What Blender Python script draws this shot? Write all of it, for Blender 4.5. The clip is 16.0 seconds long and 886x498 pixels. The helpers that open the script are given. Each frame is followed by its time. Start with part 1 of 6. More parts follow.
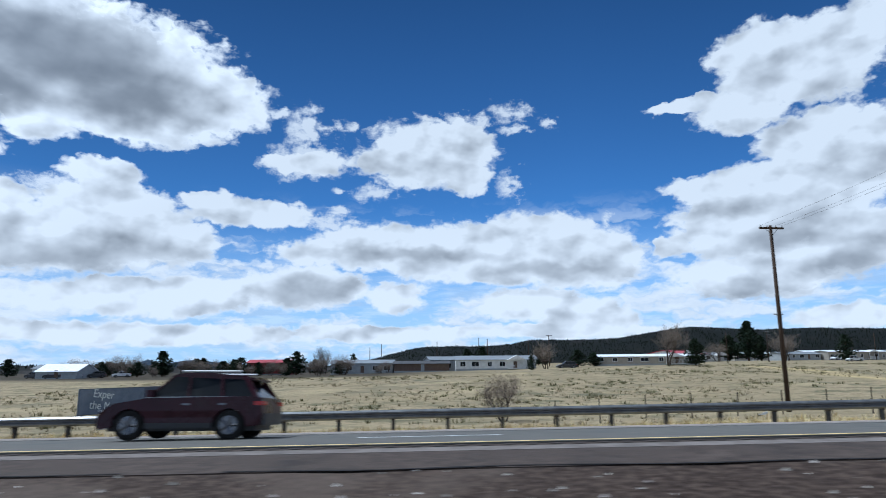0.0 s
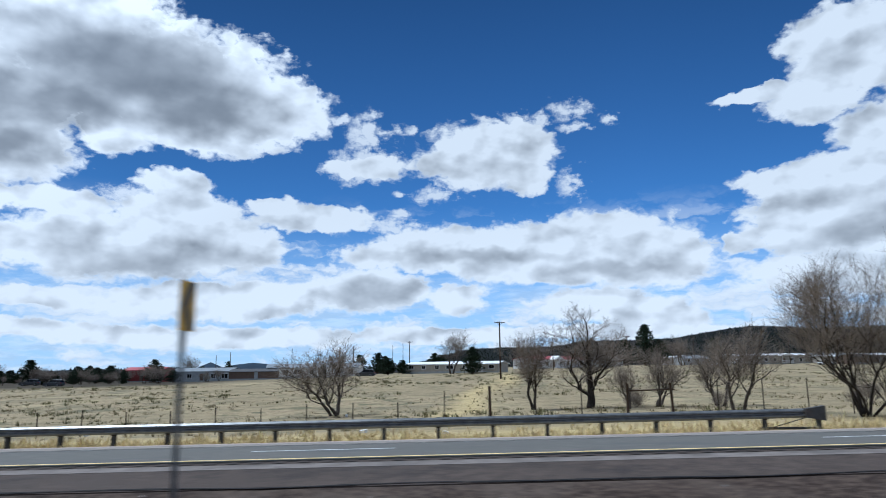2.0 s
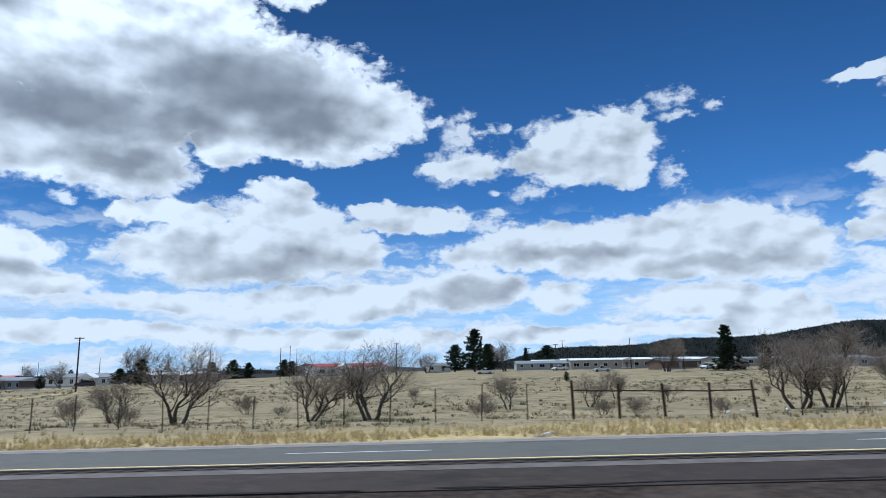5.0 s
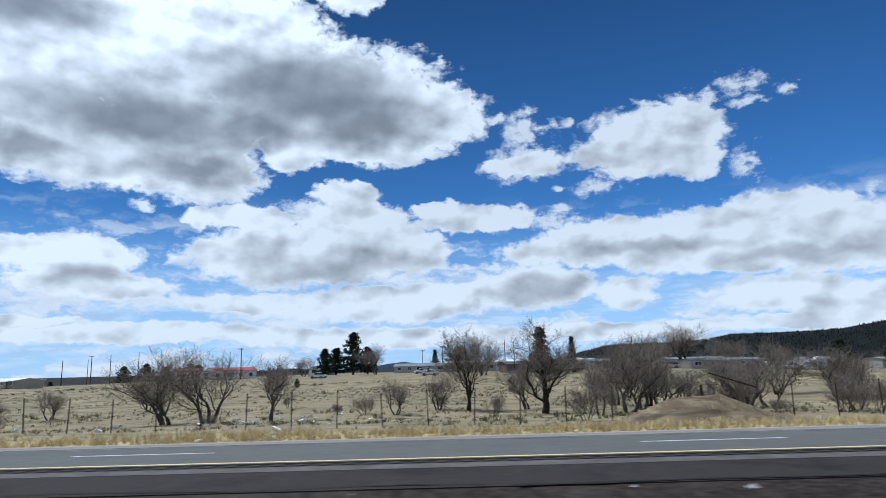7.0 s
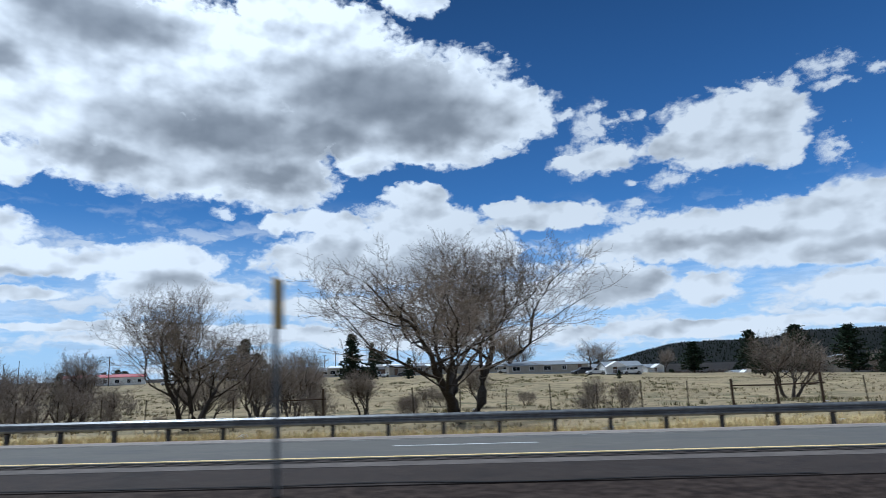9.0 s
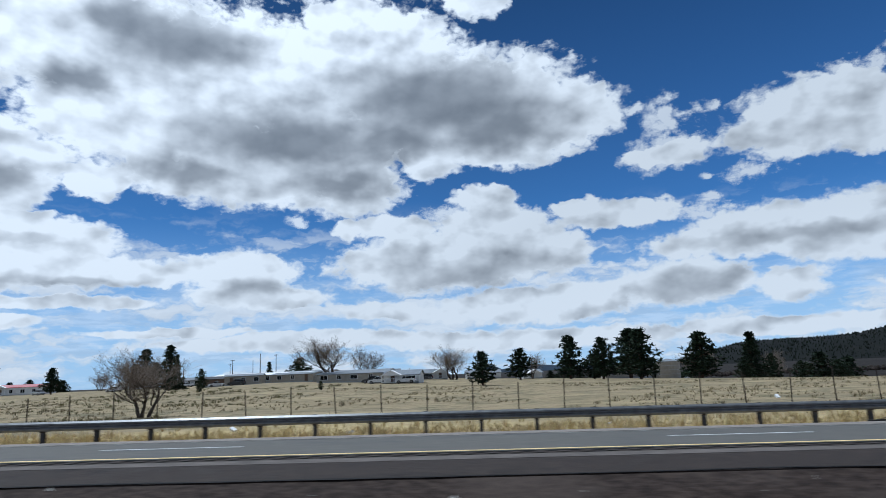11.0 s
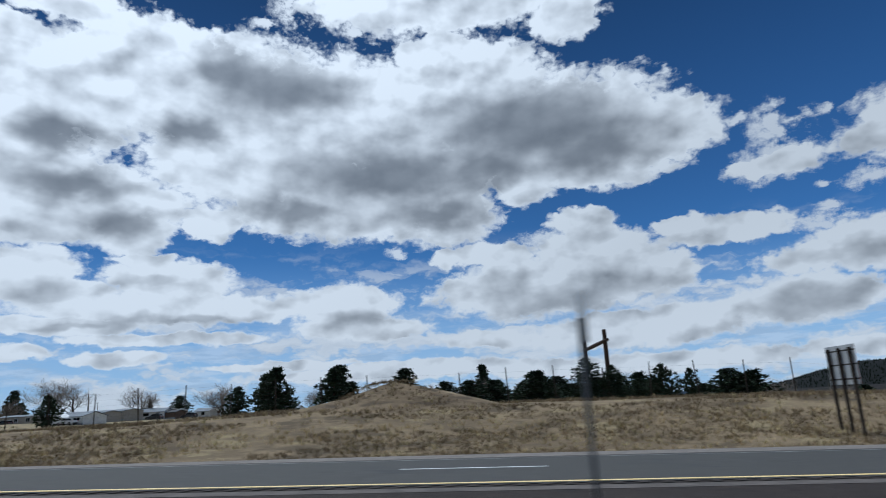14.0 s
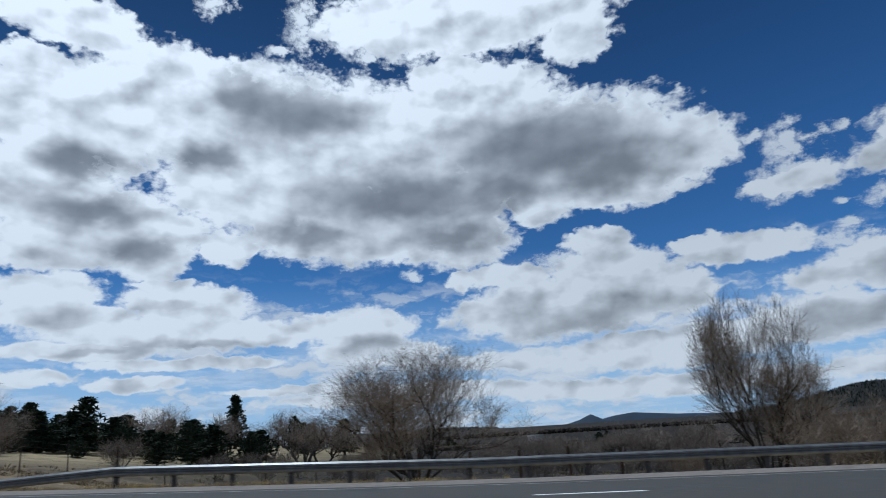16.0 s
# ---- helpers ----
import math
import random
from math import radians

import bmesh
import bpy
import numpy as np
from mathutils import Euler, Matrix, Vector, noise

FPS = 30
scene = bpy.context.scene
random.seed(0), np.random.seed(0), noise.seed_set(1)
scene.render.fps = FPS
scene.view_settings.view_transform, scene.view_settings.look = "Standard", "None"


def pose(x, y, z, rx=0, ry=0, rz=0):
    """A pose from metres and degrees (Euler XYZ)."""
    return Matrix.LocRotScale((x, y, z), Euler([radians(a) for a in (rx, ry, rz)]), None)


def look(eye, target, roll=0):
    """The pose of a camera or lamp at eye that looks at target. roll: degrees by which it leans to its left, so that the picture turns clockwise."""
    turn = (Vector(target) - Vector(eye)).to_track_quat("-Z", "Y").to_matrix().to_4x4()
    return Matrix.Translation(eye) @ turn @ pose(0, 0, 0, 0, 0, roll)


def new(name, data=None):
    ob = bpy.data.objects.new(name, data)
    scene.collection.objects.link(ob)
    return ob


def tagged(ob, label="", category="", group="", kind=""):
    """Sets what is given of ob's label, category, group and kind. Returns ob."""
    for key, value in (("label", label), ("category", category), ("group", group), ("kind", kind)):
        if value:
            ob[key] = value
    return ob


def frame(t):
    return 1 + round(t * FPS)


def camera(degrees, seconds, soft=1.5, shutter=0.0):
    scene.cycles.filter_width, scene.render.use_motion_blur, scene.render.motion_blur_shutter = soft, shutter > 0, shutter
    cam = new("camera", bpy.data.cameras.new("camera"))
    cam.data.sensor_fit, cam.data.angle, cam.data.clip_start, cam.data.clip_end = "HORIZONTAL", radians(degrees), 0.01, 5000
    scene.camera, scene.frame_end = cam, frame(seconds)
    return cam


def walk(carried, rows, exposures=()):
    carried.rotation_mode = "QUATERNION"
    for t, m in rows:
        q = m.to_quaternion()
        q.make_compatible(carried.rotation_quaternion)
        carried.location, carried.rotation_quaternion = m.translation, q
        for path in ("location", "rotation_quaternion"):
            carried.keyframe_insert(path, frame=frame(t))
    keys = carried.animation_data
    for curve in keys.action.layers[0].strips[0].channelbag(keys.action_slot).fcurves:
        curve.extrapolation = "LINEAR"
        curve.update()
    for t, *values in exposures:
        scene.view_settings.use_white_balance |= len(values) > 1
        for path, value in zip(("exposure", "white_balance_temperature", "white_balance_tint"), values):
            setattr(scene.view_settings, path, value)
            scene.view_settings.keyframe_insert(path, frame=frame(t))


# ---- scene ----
# Roadside of a divided highway under fair-weather clouds, seen from a car that drives along it.

# ---------------------------------------------------------------- camera
cam = camera(68.0, 16.0, soft=0.9, shutter=0.1)
# seconds, place, and yaw (to the left of +y), pitch and roll in degrees
ROWS = (
    (0.0, 0.0, 0.0, 0.0, 0.0, 10.0, -0.4),
    (0.5, 16.85, 0.105, 0.292, 1.449, 9.961, -0.493),
    (1.0, 31.469, 0.522, 0.568, 2.685, 9.997, -0.467),
    (1.5, 47.309, 1.328, 0.83, 4.061, 10.06, -0.558),
    (2.0, 63.199, 2.517, 1.079, 5.385, 10.163, -0.639),
    (2.5, 79.122, 4.099, 1.314, 6.826, 10.206, -0.708),
    (3.0, 95.063, 6.081, 1.536, 8.269, 10.171, -0.708),
    (3.5, 111.007, 8.465, 1.743, 9.721, 10.155, -0.724),
    (4.0, 126.942, 11.254, 1.934, 11.181, 10.169, -0.78),
    (4.5, 142.852, 14.448, 2.107, 12.632, 10.195, -0.871),
    (5.0, 158.726, 18.048, 2.261, 14.056, 10.213, -0.993),
    (5.5, 174.551, 22.053, 2.394, 15.436, 10.206, -1.142),
    (6.0, 190.316, 26.464, 2.504, 16.793, 10.164, -1.268),
    (6.5, 206.009, 31.283, 2.587, 18.239, 10.122, -1.271),
    (7.0, 221.618, 36.511, 2.642, 19.694, 10.151, -1.38),
    (7.5, 237.133, 42.153, 2.666, 21.246, 10.223, -1.494),
    (8.0, 252.542, 48.213, 2.657, 22.845, 10.295, -1.575),
    (8.5, 267.832, 54.694, 2.612, 24.441, 10.325, -1.666),
    (9.0, 282.992, 61.605, 2.529, 25.98, 10.31, -1.799),
    (9.5, 298.011, 68.948, 2.406, 27.5, 10.339, -1.93),
    (10.0, 312.876, 76.73, 2.242, 29.022, 10.424, -2.059),
    (10.5, 327.576, 84.954, 2.035, 30.554, 10.55, -2.202),
    (11.0, 342.103, 93.621, 1.783, 32.107, 10.705, -2.375),
    (11.5, 356.449, 102.729, 1.487, 33.688, 10.874, -2.594),
    (12.0, 370.611, 112.273, 1.146, 35.292, 11.056, -2.808),
    (12.5, 384.589, 122.241, 0.76, 36.869, 11.31, -2.855),
    (13.0, 398.394, 132.616, 0.331, 38.396, 11.795, -3.01),
    (13.5, 412.041, 143.373, -0.14, 39.658, 12.598, -3.193),
    (14.0, 425.56, 154.478, -0.65, 40.649, 13.478, -3.216),
    (14.5, 438.992, 165.885, -1.195, 41.339, 14.348, -3.266),
    (15.0, 452.398, 177.535, -1.772, 41.75, 14.966, -3.307),
    (15.5, 465.855, 189.355, -2.375, 41.897, 15.348, -3.416),
    (16.0, 479.463, 201.248, -2.996, 41.93, 15.479, -3.601),
)


def eye_pose(x, y, z, yaw, pitch, roll):
    turn = Euler((0, 0, radians(yaw))).to_matrix() @ Euler((radians(90 + pitch), 0, 0)).to_matrix() @ Euler((0, 0, radians(roll))).to_matrix()
    return Matrix.Translation((x, y, z)) @ turn.to_4x4()


walk(cam, [(row[0], eye_pose(*row[1:])) for row in ROWS], exposures=[(0, -0.08, 5150, 6), (6, -0.13, 5180, 6), (9, -0.2, 5230, 6), (12, -0.37, 5300, 6), (14.5, -0.53, 5300, 6), (16, -0.53, 5300, 6)])

# ---------------------------------------------------------------- light
SUN = Vector((-0.48, 0.14, 0.866)).normalized()
lamp = bpy.data.lights.new("sun", "SUN")
lamp.energy, lamp.angle, lamp.color = 4.2, radians(0.53), (1.0, 0.96, 0.9)
sun = new("sun", lamp)
sun.matrix_world = look(SUN * 100, (0, 0, 0))

# Clouds: centre (degrees to the left of +y, degrees up) and half widths
CLOUD_BANKS = (
    [(30.1, 22.7, 11.1, 4.5), (21.1, 21.6, 5.3, 2.6), (37.6, 26.4, 7.5, 4.5), (40.0, 29.9, 3.8, 1.8), (51.1, 24.6, 13.6, 5.2), (61.2, 26.5, 11.2, 4.5), (66.2, 29.5, 6.1, 2.1), (46.6, 18.2, 10.3, 3.5), (40.0, 16.4, 4.2, 2.6), (53.2, 16.9, 6.5, 2.2), (58.2, 21.1, 7.8, 3.8), (25.5, 19.2, 5.2, 1.7), (33.1, 18.7, 3.0, 1.8), (39.6, 19.8, 5.5, 2.8), (44.0, 20.5, 5.0, 2.8)],
    [(72.5, 25.1, 8.2, 4.2), (75.5, 19.6, 6.0, 3.3), (70.6, 17.1, 7.7, 2.8), (66.2, 14.7, 2.8, 1.8), (73.5, 14.9, 4.2, 1.5), (60.9, 15.9, 2.3, 1.4), (39.6, 34.4, 12.9, 2.6), (33.9, 35.2, 11.1, 2.1), (27.7, 32.1, 3.5, 2.1), (74.0, 31.9, 5.2, 1.8), (76.5, 28.5, 3.5, 1.2)],
    [(1.5, 18.2, 5.8, 2.6), (-1.2, 19.9, 2.3, 1.2), (5.6, 17.7, 2.0, 0.9), (-2.2, 16.3, 2.1, 1.3), (12.1, 17.1, 3.6, 1.0)],
    [(31.6, 9.6, 9.3, 2.4), (28.1, 14.8, 2.8, 1.1), (24.5, 10.0, 5.6, 1.8), (27.5, 12.3, 5.2, 1.9), (36.3, 12.4, 3.5, 1.3), (17.0, 12.6, 5.0, 1.2), (19.9, 13.6, 2.4, 0.7), (40.3, 12.5, 1.6, 0.9)],
    [(1.9, 10.2, 10.0, 1.9), (-8.0, 10.8, 4.9, 2.0), (-12.0, 8.8, 5.4, 2.4), (6.6, 9.6, 7.1, 1.3), (-4.5, 8.3, 8.3, 1.3)],
    [(12.1, 6.6, 5.2, 1.8), (4.1, 5.9, 2.8, 1.3), (24.9, 5.4, 8.8, 1.4), (-7.4, 5.0, 4.5, 1.4), (-12.2, 3.8, 4.2, 1.6)],
    [(-30.4, 22.5, 5.8, 2.9), (-34.0, 23.7, 3.6, 2.2), (-26.8, 23.9, 2.9, 2.0), (-21.9, 20.9, 3.0, 0.6), (-25.6, 19.8, 3.8, 1.5), (-31.0, 16.5, 4.3, 2.3), (-34.4, 15.9, 2.1, 2.4), (-22.9, 14.1, 3.7, 1.1), (-28.7, 13.0, 6.8, 2.4), (-26.5, 10.6, 6.6, 2.6), (-32.1, 9.2, 4.3, 2.5), (-19.5, 9.4, 1.8, 0.7), (-25.3, 6.7, 6.1, 1.7), (-31.5, 3.3, 3.6, 0.9)],
    [(63.5, 11.2, 5.2, 1.6), (65.7, 12.7, 2.6, 0.6), (74.0, 11.7, 3.7, 1.7), (72.4, 10.1, 4.9, 1.0), (62.9, 8.8, 10.9, 1.2), (49.5, 9.0, 4.4, 1.6), (47.6, 7.0, 5.4, 1.1)],
    [(71.0, 7.5, 6.5, 0.7), (67.7, 5.0, 3.6, 0.5), (74.2, 5.5, 2.1, 0.6), (55.2, 4.1, 6.0, 0.4), (36.9, 5.4, 4.3, 0.7), (43.8, 3.5, 5.8, 0.5), (63.7, 6.4, 7.7, 0.5), (28.4, 5.0, 3.2, 0.5), (20.6, 6.1, 4.6, 1.1)],
    [(44.0, 3.1, 12.5, 0.7), (24.5, 2.6, 12.4, 0.8), (5.1, 2.7, 8.5, 0.7), (-10.3, 2.8, 7.9, 0.6)],
)
WISPS = (
    [(12.5, 19.8, 1.4, 1.7), (6.0, 14.9, 1.6, 0.7), (-6.3, 21.5, 1.9, 0.8), (-6.1, 20.1, 1.3, 0.4), (-6.1, 15.5, 1.0, 1.0), (9.0, 13.4, 0.9, 0.3), (8.1, 20.5, 0.6, 0.5), (-9.5, 20.6, 0.6, 0.4), (-14.2, 11.9, 0.5, 0.7), (45.2, 13.3, 0.7, 0.5), (10.2, 12.2, 2.2, 0.7), (-2.0, 20.9, 1.8, 0.7), (-9.0, 5.3, 1.1, 0.4)],
    [(54.7, 34.3, 1.4, 2.3), (62.8, 35.2, 1.6, 0.6), (45.3, 33.0, 3.5, 1.2), (56.8, 32.0, 0.8, 0.6), (31.7, 13.5, 1.8, 0.8), (12.5, 17.8, 2.3, 0.9), (12.5, 16.5, 2.3, 0.8), (10.2, 20.1, 1.5, 0.5), (14.5, 21.2, 0.9, 0.4), (9.3, 15.1, 0.5, 0.3), (9.1, 13.1, 0.9, 0.2), (48.2, 32.0, 1.2, 0.8)],
)
SHADED_BASES = (
    [(31.6, 23.5, 8.7, 3.0), (26.2, 20.8, 4.5, 1.9), (45.4, 20.1, 7.6, 2.2), (36.5, 20.2, 4.5, 1.6), (54.9, 27.2, 5.4, 2.2), (59.8, 28.3, 2.8, 1.7), (63.0, 23.2, 2.6, 1.1), (72.3, 21.8, 2.8, 1.3), (70.7, 18.2, 4.1, 1.2), (40.9, 16.6, 4.1, 1.2), (53.4, 17.0, 4.3, 1.0), (67.8, 15.4, 2.4, 1.1)],
    [(27.4, 8.6, 5.2, 1.1), (11.8, 6.2, 4.0, 1.0), (63.0, 7.8, 7.0, 0.4), (70.7, 7.5, 2.9, 0.3), (47.5, 7.6, 3.0, 0.6), (-28.4, 9.6, 4.7, 1.0), (-26.0, 5.3, 6.8, 1.0), (-31.8, 6.7, 2.2, 1.5), (30.5, 8.3, 4.5, 1.0), (3.2, 9.6, 7.5, 0.6), (-10.6, 7.9, 5.7, 0.6)],
)


class Nodes:
    """Short hand for building node trees."""

    def __init__(self, tree):
        self.tree = tree
        tree.nodes.clear()

    def add(self, kind, **values):
        node = self.tree.nodes.new(kind)
        for key, value in values.items():
            if key == "op":
                node.operation = value
            elif key == "dims":
                node.noise_dimensions = value
            elif key == "sockets":
                for name, v in value.items():
                    self.put(node, name, v)
        return node

    def put(self, node, name, v):
        socket = node.inputs[name]
        if isinstance(v, bpy.types.NodeSocket):
            self.tree.links.new(v, socket)
        else:
            socket.default_value = v

    def math(self, op, a, b=0.0, c=0.0, clamp=False):
        node = self.tree.nodes.new("ShaderNodeMath")
        node.operation, node.use_clamp = op, clamp
        for n, v in enumerate((a, b, c)):
            self.put(node, n, v)
        return node.outputs[0]

    def vec(self, op, a, b=(0, 0, 0), c=(0, 0, 0)):
        node = self.tree.nodes.new("ShaderNodeVectorMath")
        node.operation = op
        self.put(node, 0, a)
        self.put(node, 1, b)
        if op == "MULTIPLY_ADD":
            self.put(node, 2, c)
        return node.outputs["Value" if op in ("LENGTH", "DOT_PRODUCT") else "Vector"]

    def noise(self, vector, scale, detail=4.0, rough=0.55, out="Fac", distortion=0.0, dims="3D"):
        node = self.tree.nodes.new("ShaderNodeTexNoise")
        node.noise_dimensions = dims
        self.put(node, "Vector", vector)
        self.put(node, "Scale", scale)
        self.put(node, "Detail", detail)
        self.put(node, "Roughness", rough)
        self.put(node, "Distortion", distortion)
        return node.outputs[out]

    def span(self, value, a, b, lo=0.0, hi=1.0, smooth=True):
        node = self.tree.nodes.new("ShaderNodeMapRange")
        node.interpolation_type = "SMOOTHSTEP" if smooth else "LINEAR"
        for name, v in (("Value", value), ("From Min", a), ("From Max", b), ("To Min", lo), ("To Max", hi)):
            self.put(node, name, v)
        return node.outputs["Result"]

    def mix(self, factor, a, b, blend="MIX"):
        node = self.tree.nodes.new("ShaderNodeMix")
        node.data_type, node.blend_type = "RGBA", blend
        self.put(node, 0, factor)
        for n, v in ((6, a), (7, b)):
            socket = node.inputs[n]
            if isinstance(v, bpy.types.NodeSocket):
                self.tree.links.new(v, socket)
            else:
                socket.default_value = (*v, 1.0)
        return node.outputs[2]


def make_world():
    world = bpy.data.worlds.new("sky")
    world.use_nodes = True
    scene.world = world
    n = Nodes(world.node_tree)
    sky = n.tree.nodes.new("ShaderNodeTexSky")
    sky.sky_type, sky.sun_disc = "NISHITA", False
    sky.sun_elevation = math.asin(SUN.z)
    sky.sun_rotation = math.atan2(SUN.x, SUN.y)
    sky.altitude, sky.air_density, sky.dust_density, sky.ozone_density = 2000, 1.0, 0.4, 2.0
    way = n.tree.nodes.new("ShaderNodeTexCoord").outputs["Generated"]
    split = n.add("ShaderNodeSeparateXYZ", sockets={0: way})
    x, y, z = split.outputs
    az = n.math("MULTIPLY", n.math("ARCTAN2", n.math("MULTIPLY", x, -1.0), y), 57.29578)
    el = n.math("MULTIPLY", n.math("ARCSINE", z), 57.29578)
    flat = n.add("ShaderNodeCombineXYZ", sockets={0: az, 1: el}).outputs[0]
    # the outline is pushed about at two scales, finer towards the horizon
    size = n.span(el, 0.0, 22.0, 0.40, 1.0, smooth=False)
    tall = n.vec("MULTIPLY", flat, (0.8, 1.25, 1.0))
    coarse = n.noise(tall, 0.22, 2.0, 0.5, "Color", dims="2D")
    fine = n.noise(tall, 0.9, 3.0, 0.48, "Color", dims="2D")
    push = n.vec("MULTIPLY", n.vec("SUBTRACT", coarse, (0.5, 0.5, 0.5)), (2.6, 1.7, 0.0))
    push2 = n.vec("MULTIPLY", n.vec("SUBTRACT", fine, (0.5, 0.5, 0.5)), (1.7, 1.2, 0.0))
    scale = n.add("ShaderNodeVectorMath", op="SCALE")
    n.put(scale, 0, n.vec("ADD", push, push2))
    n.put(scale, "Scale", size)
    moved = n.vec("ADD", flat, scale.outputs["Vector"])

    def reach(groups, spread, blend, moved=moved):
        total = None
        for group in groups:
            for a, e, w, h in group:
                w, h = w * spread, h * spread
                far = n.vec("LENGTH", n.vec("MULTIPLY_ADD", moved, (1 / w, 1 / h, 0), (-a / w, -e / h, 0)))
                total = far if total is None else n.math("SMOOTH_MIN", total, far, blend)
        return total

    def billows(at, scale, detail=2.0):
        """Rounded heads upon heads, like a cauliflower."""
        node = n.tree.nodes.new("ShaderNodeTexVoronoi")
        node.voronoi_dimensions, node.feature, node.normalize = "2D", "F1", True
        n.put(node, "Vector", at)
        n.put(node, "Scale", scale)
        n.put(node, "Detail", detail)
        n.put(node, "Roughness", 0.55)
        n.put(node, "Lacunarity", 2.3)
        return n.math("SUBTRACT", 1.0, node.outputs["Distance"])

    wavy = n.vec("ADD", tall, n.vec("MULTIPLY", n.vec("SUBTRACT", fine, (0.5, 0.5, 0.5)), (1.6, 1.6, 0.0)))
    heads = billows(wavy, 0.42)
    sunward = billows(n.vec("ADD", wavy, (0.45, 0.75, 0.0)), 0.42)
    body = reach(CLOUD_BANKS, 1.05, 0.12)
    lace = n.noise(tall, 1.9, 3.0, 0.5, dims="2D")
    field = n.math("ADD", body, n.math("MULTIPLY", n.math("SUBTRACT", heads, 0.62), -0.70))
    field = n.math("ADD", field, n.math("MULTIPLY", n.math("SUBTRACT", lace, 0.5), -0.24))
    cover = n.span(field, 1.13, 0.84)
    shreds = n.math("ADD", reach(WISPS, 1.25, 0.05), n.math("MULTIPLY", n.math("SUBTRACT", n.noise(tall, 0.9, 8.0, 0.66, dims="2D"), 0.5), -2.6))
    cover = n.math("MAXIMUM", cover, n.span(shreds, 1.15, 0.2, 0.0, 0.85))
    # everywhere that is out of the view the same kind of broken cloud goes on
    outside = n.math("MAXIMUM", n.math("MAXIMUM", n.span(az, 82.0, 92.0), n.span(az, -40.0, -50.0)), n.span(el, 37.0, 44.0))
    wide = n.noise(n.vec("MULTIPLY", way, (1.0, 1.0, 1.6)), 3.0, 8.0, 0.58)
    other = n.math("MULTIPLY", n.math("MULTIPLY", n.span(wide, 0.47, 0.56), outside), n.span(el, 0.0, 3.0))
    cover = n.math("MAXIMUM", cover, other)
    # grey undersides, and what has more cloud between it and the sun
    drift = n.vec("MULTIPLY", n.vec("SUBTRACT", n.noise(tall, 0.34, 3.0, 0.45, "Color", dims="2D"), (0.5, 0.5, 0.5)), (4.2, 2.6, 0.0))
    base = reach(SHADED_BASES, 1.35, 0.45, n.vec("ADD", flat, drift))
    above = reach(CLOUD_BANKS, 1.05, 0.12, n.vec("ADD", moved, (0.8, 1.7, 0.0)))
    grey = n.math("MULTIPLY", n.span(base, 1.3, 0.25), n.math("MAXIMUM", n.span(field, 1.0, 0.70), n.span(above, 1.0, 0.6, 0.0, 0.8)))
    grey = n.math("MULTIPLY", grey, n.span(el, 9.0, 18.0, 0.42, 0.82))
    # soft swellings, lit from the sun's side
    lean = n.noise(n.vec("ADD", tall, (0.55, 0.95, 0.0)), 0.32, 3.0, 0.42, dims="2D")
    there = n.noise(tall, 0.32, 3.0, 0.42, dims="2D")
    relief = n.math("ADD", n.math("MULTIPLY", n.math("SUBTRACT", lean, there), 1.35), n.math("MULTIPLY", n.math("SUBTRACT", sunward, heads), 0.16))
    under = n.math("MULTIPLY", n.span(above, 1.0, 0.35), n.span(field, 1.08, 0.6, 0.0, 0.22))
    lightness = n.math("MULTIPLY", n.math("SUBTRACT", 1.0, grey), n.math("SUBTRACT", 1.0, under))
    deep = n.math("SUBTRACT", 1.0, lightness)
    deep = n.math("ADD", deep, n.math("MULTIPLY", n.math("MULTIPLY", relief, lightness), n.span(field, 1.05, 0.8, 0.0, 1.2)), clamp=True)
    cloud = n.mix(deep, (0.835, 0.82, 0.795), (0.145, 0.155, 0.172))
    # clouds near the sun shine more brightly through their edges
    near_sun = n.span(n.vec("DOT_PRODUCT", way, tuple(SUN)), 0.50, 0.92, 1.0, 1.62, smooth=False)
    bright = n.add("ShaderNodeVectorMath", op="SCALE")
    n.put(bright, 0, cloud)
    n.put(bright, "Scale", n.math("MULTIPLY", near_sun, n.span(el, 15.0, 5.0, 1.0, 1.08)))
    cloud = bright.outputs["Vector"]
    # clear air: deep blue overhead, pale towards the horizon
    tint = n.mix(1.0, sky.outputs[0], (0.044, 0.069, 0.090), "MULTIPLY")
    depth = n.math("MULTIPLY", n.span(el, 6.0, 36.0, 1.12, 0.50, smooth=False), n.span(az, 32.0, -12.0, 0.86, 1.22, smooth=False))
    dim = n.add("ShaderNodeVectorMath", op="SCALE")
    n.put(dim, 0, tint)
    n.put(dim, "Scale", depth)
    pale = n.mix(n.span(el, 14.0, 0.5, 0.0, 0.80), dim.outputs["Vector"], (0.56, 0.72, 0.89))
    layered = n.vec("MULTIPLY", flat, (0.16, 0.85, 1.0))
    streak = n.span(n.noise(layered, 1.0, 8.0, 0.62, dims="2D"), 0.40, 0.62)
    veil = n.math("MULTIPLY", n.math("MULTIPLY", streak, n.span(el, 11.0, 4.0)), 0.55)
    milky = n.mix(n.span(n.noise(layered, 1.7, 6.0, 0.6, dims="2D"), 0.4, 0.65), (0.80, 0.85, 0.91), (0.56, 0.63, 0.71))
    pale = n.mix(veil, pale, milky)
    # rows of small flat clouds towards the horizon
    rows = n.vec("ADD", n.vec("MULTIPLY", flat, (0.17, 0.62, 1.0)), n.vec("MULTIPLY", n.vec("SUBTRACT", fine, (0.5, 0.5, 0.5)), (0.5, 0.7, 0.0)))
    low = billows(rows, 1.0)
    low_up = billows(n.vec("ADD", rows, (0.05, 0.25, 0.0)), 1.0)
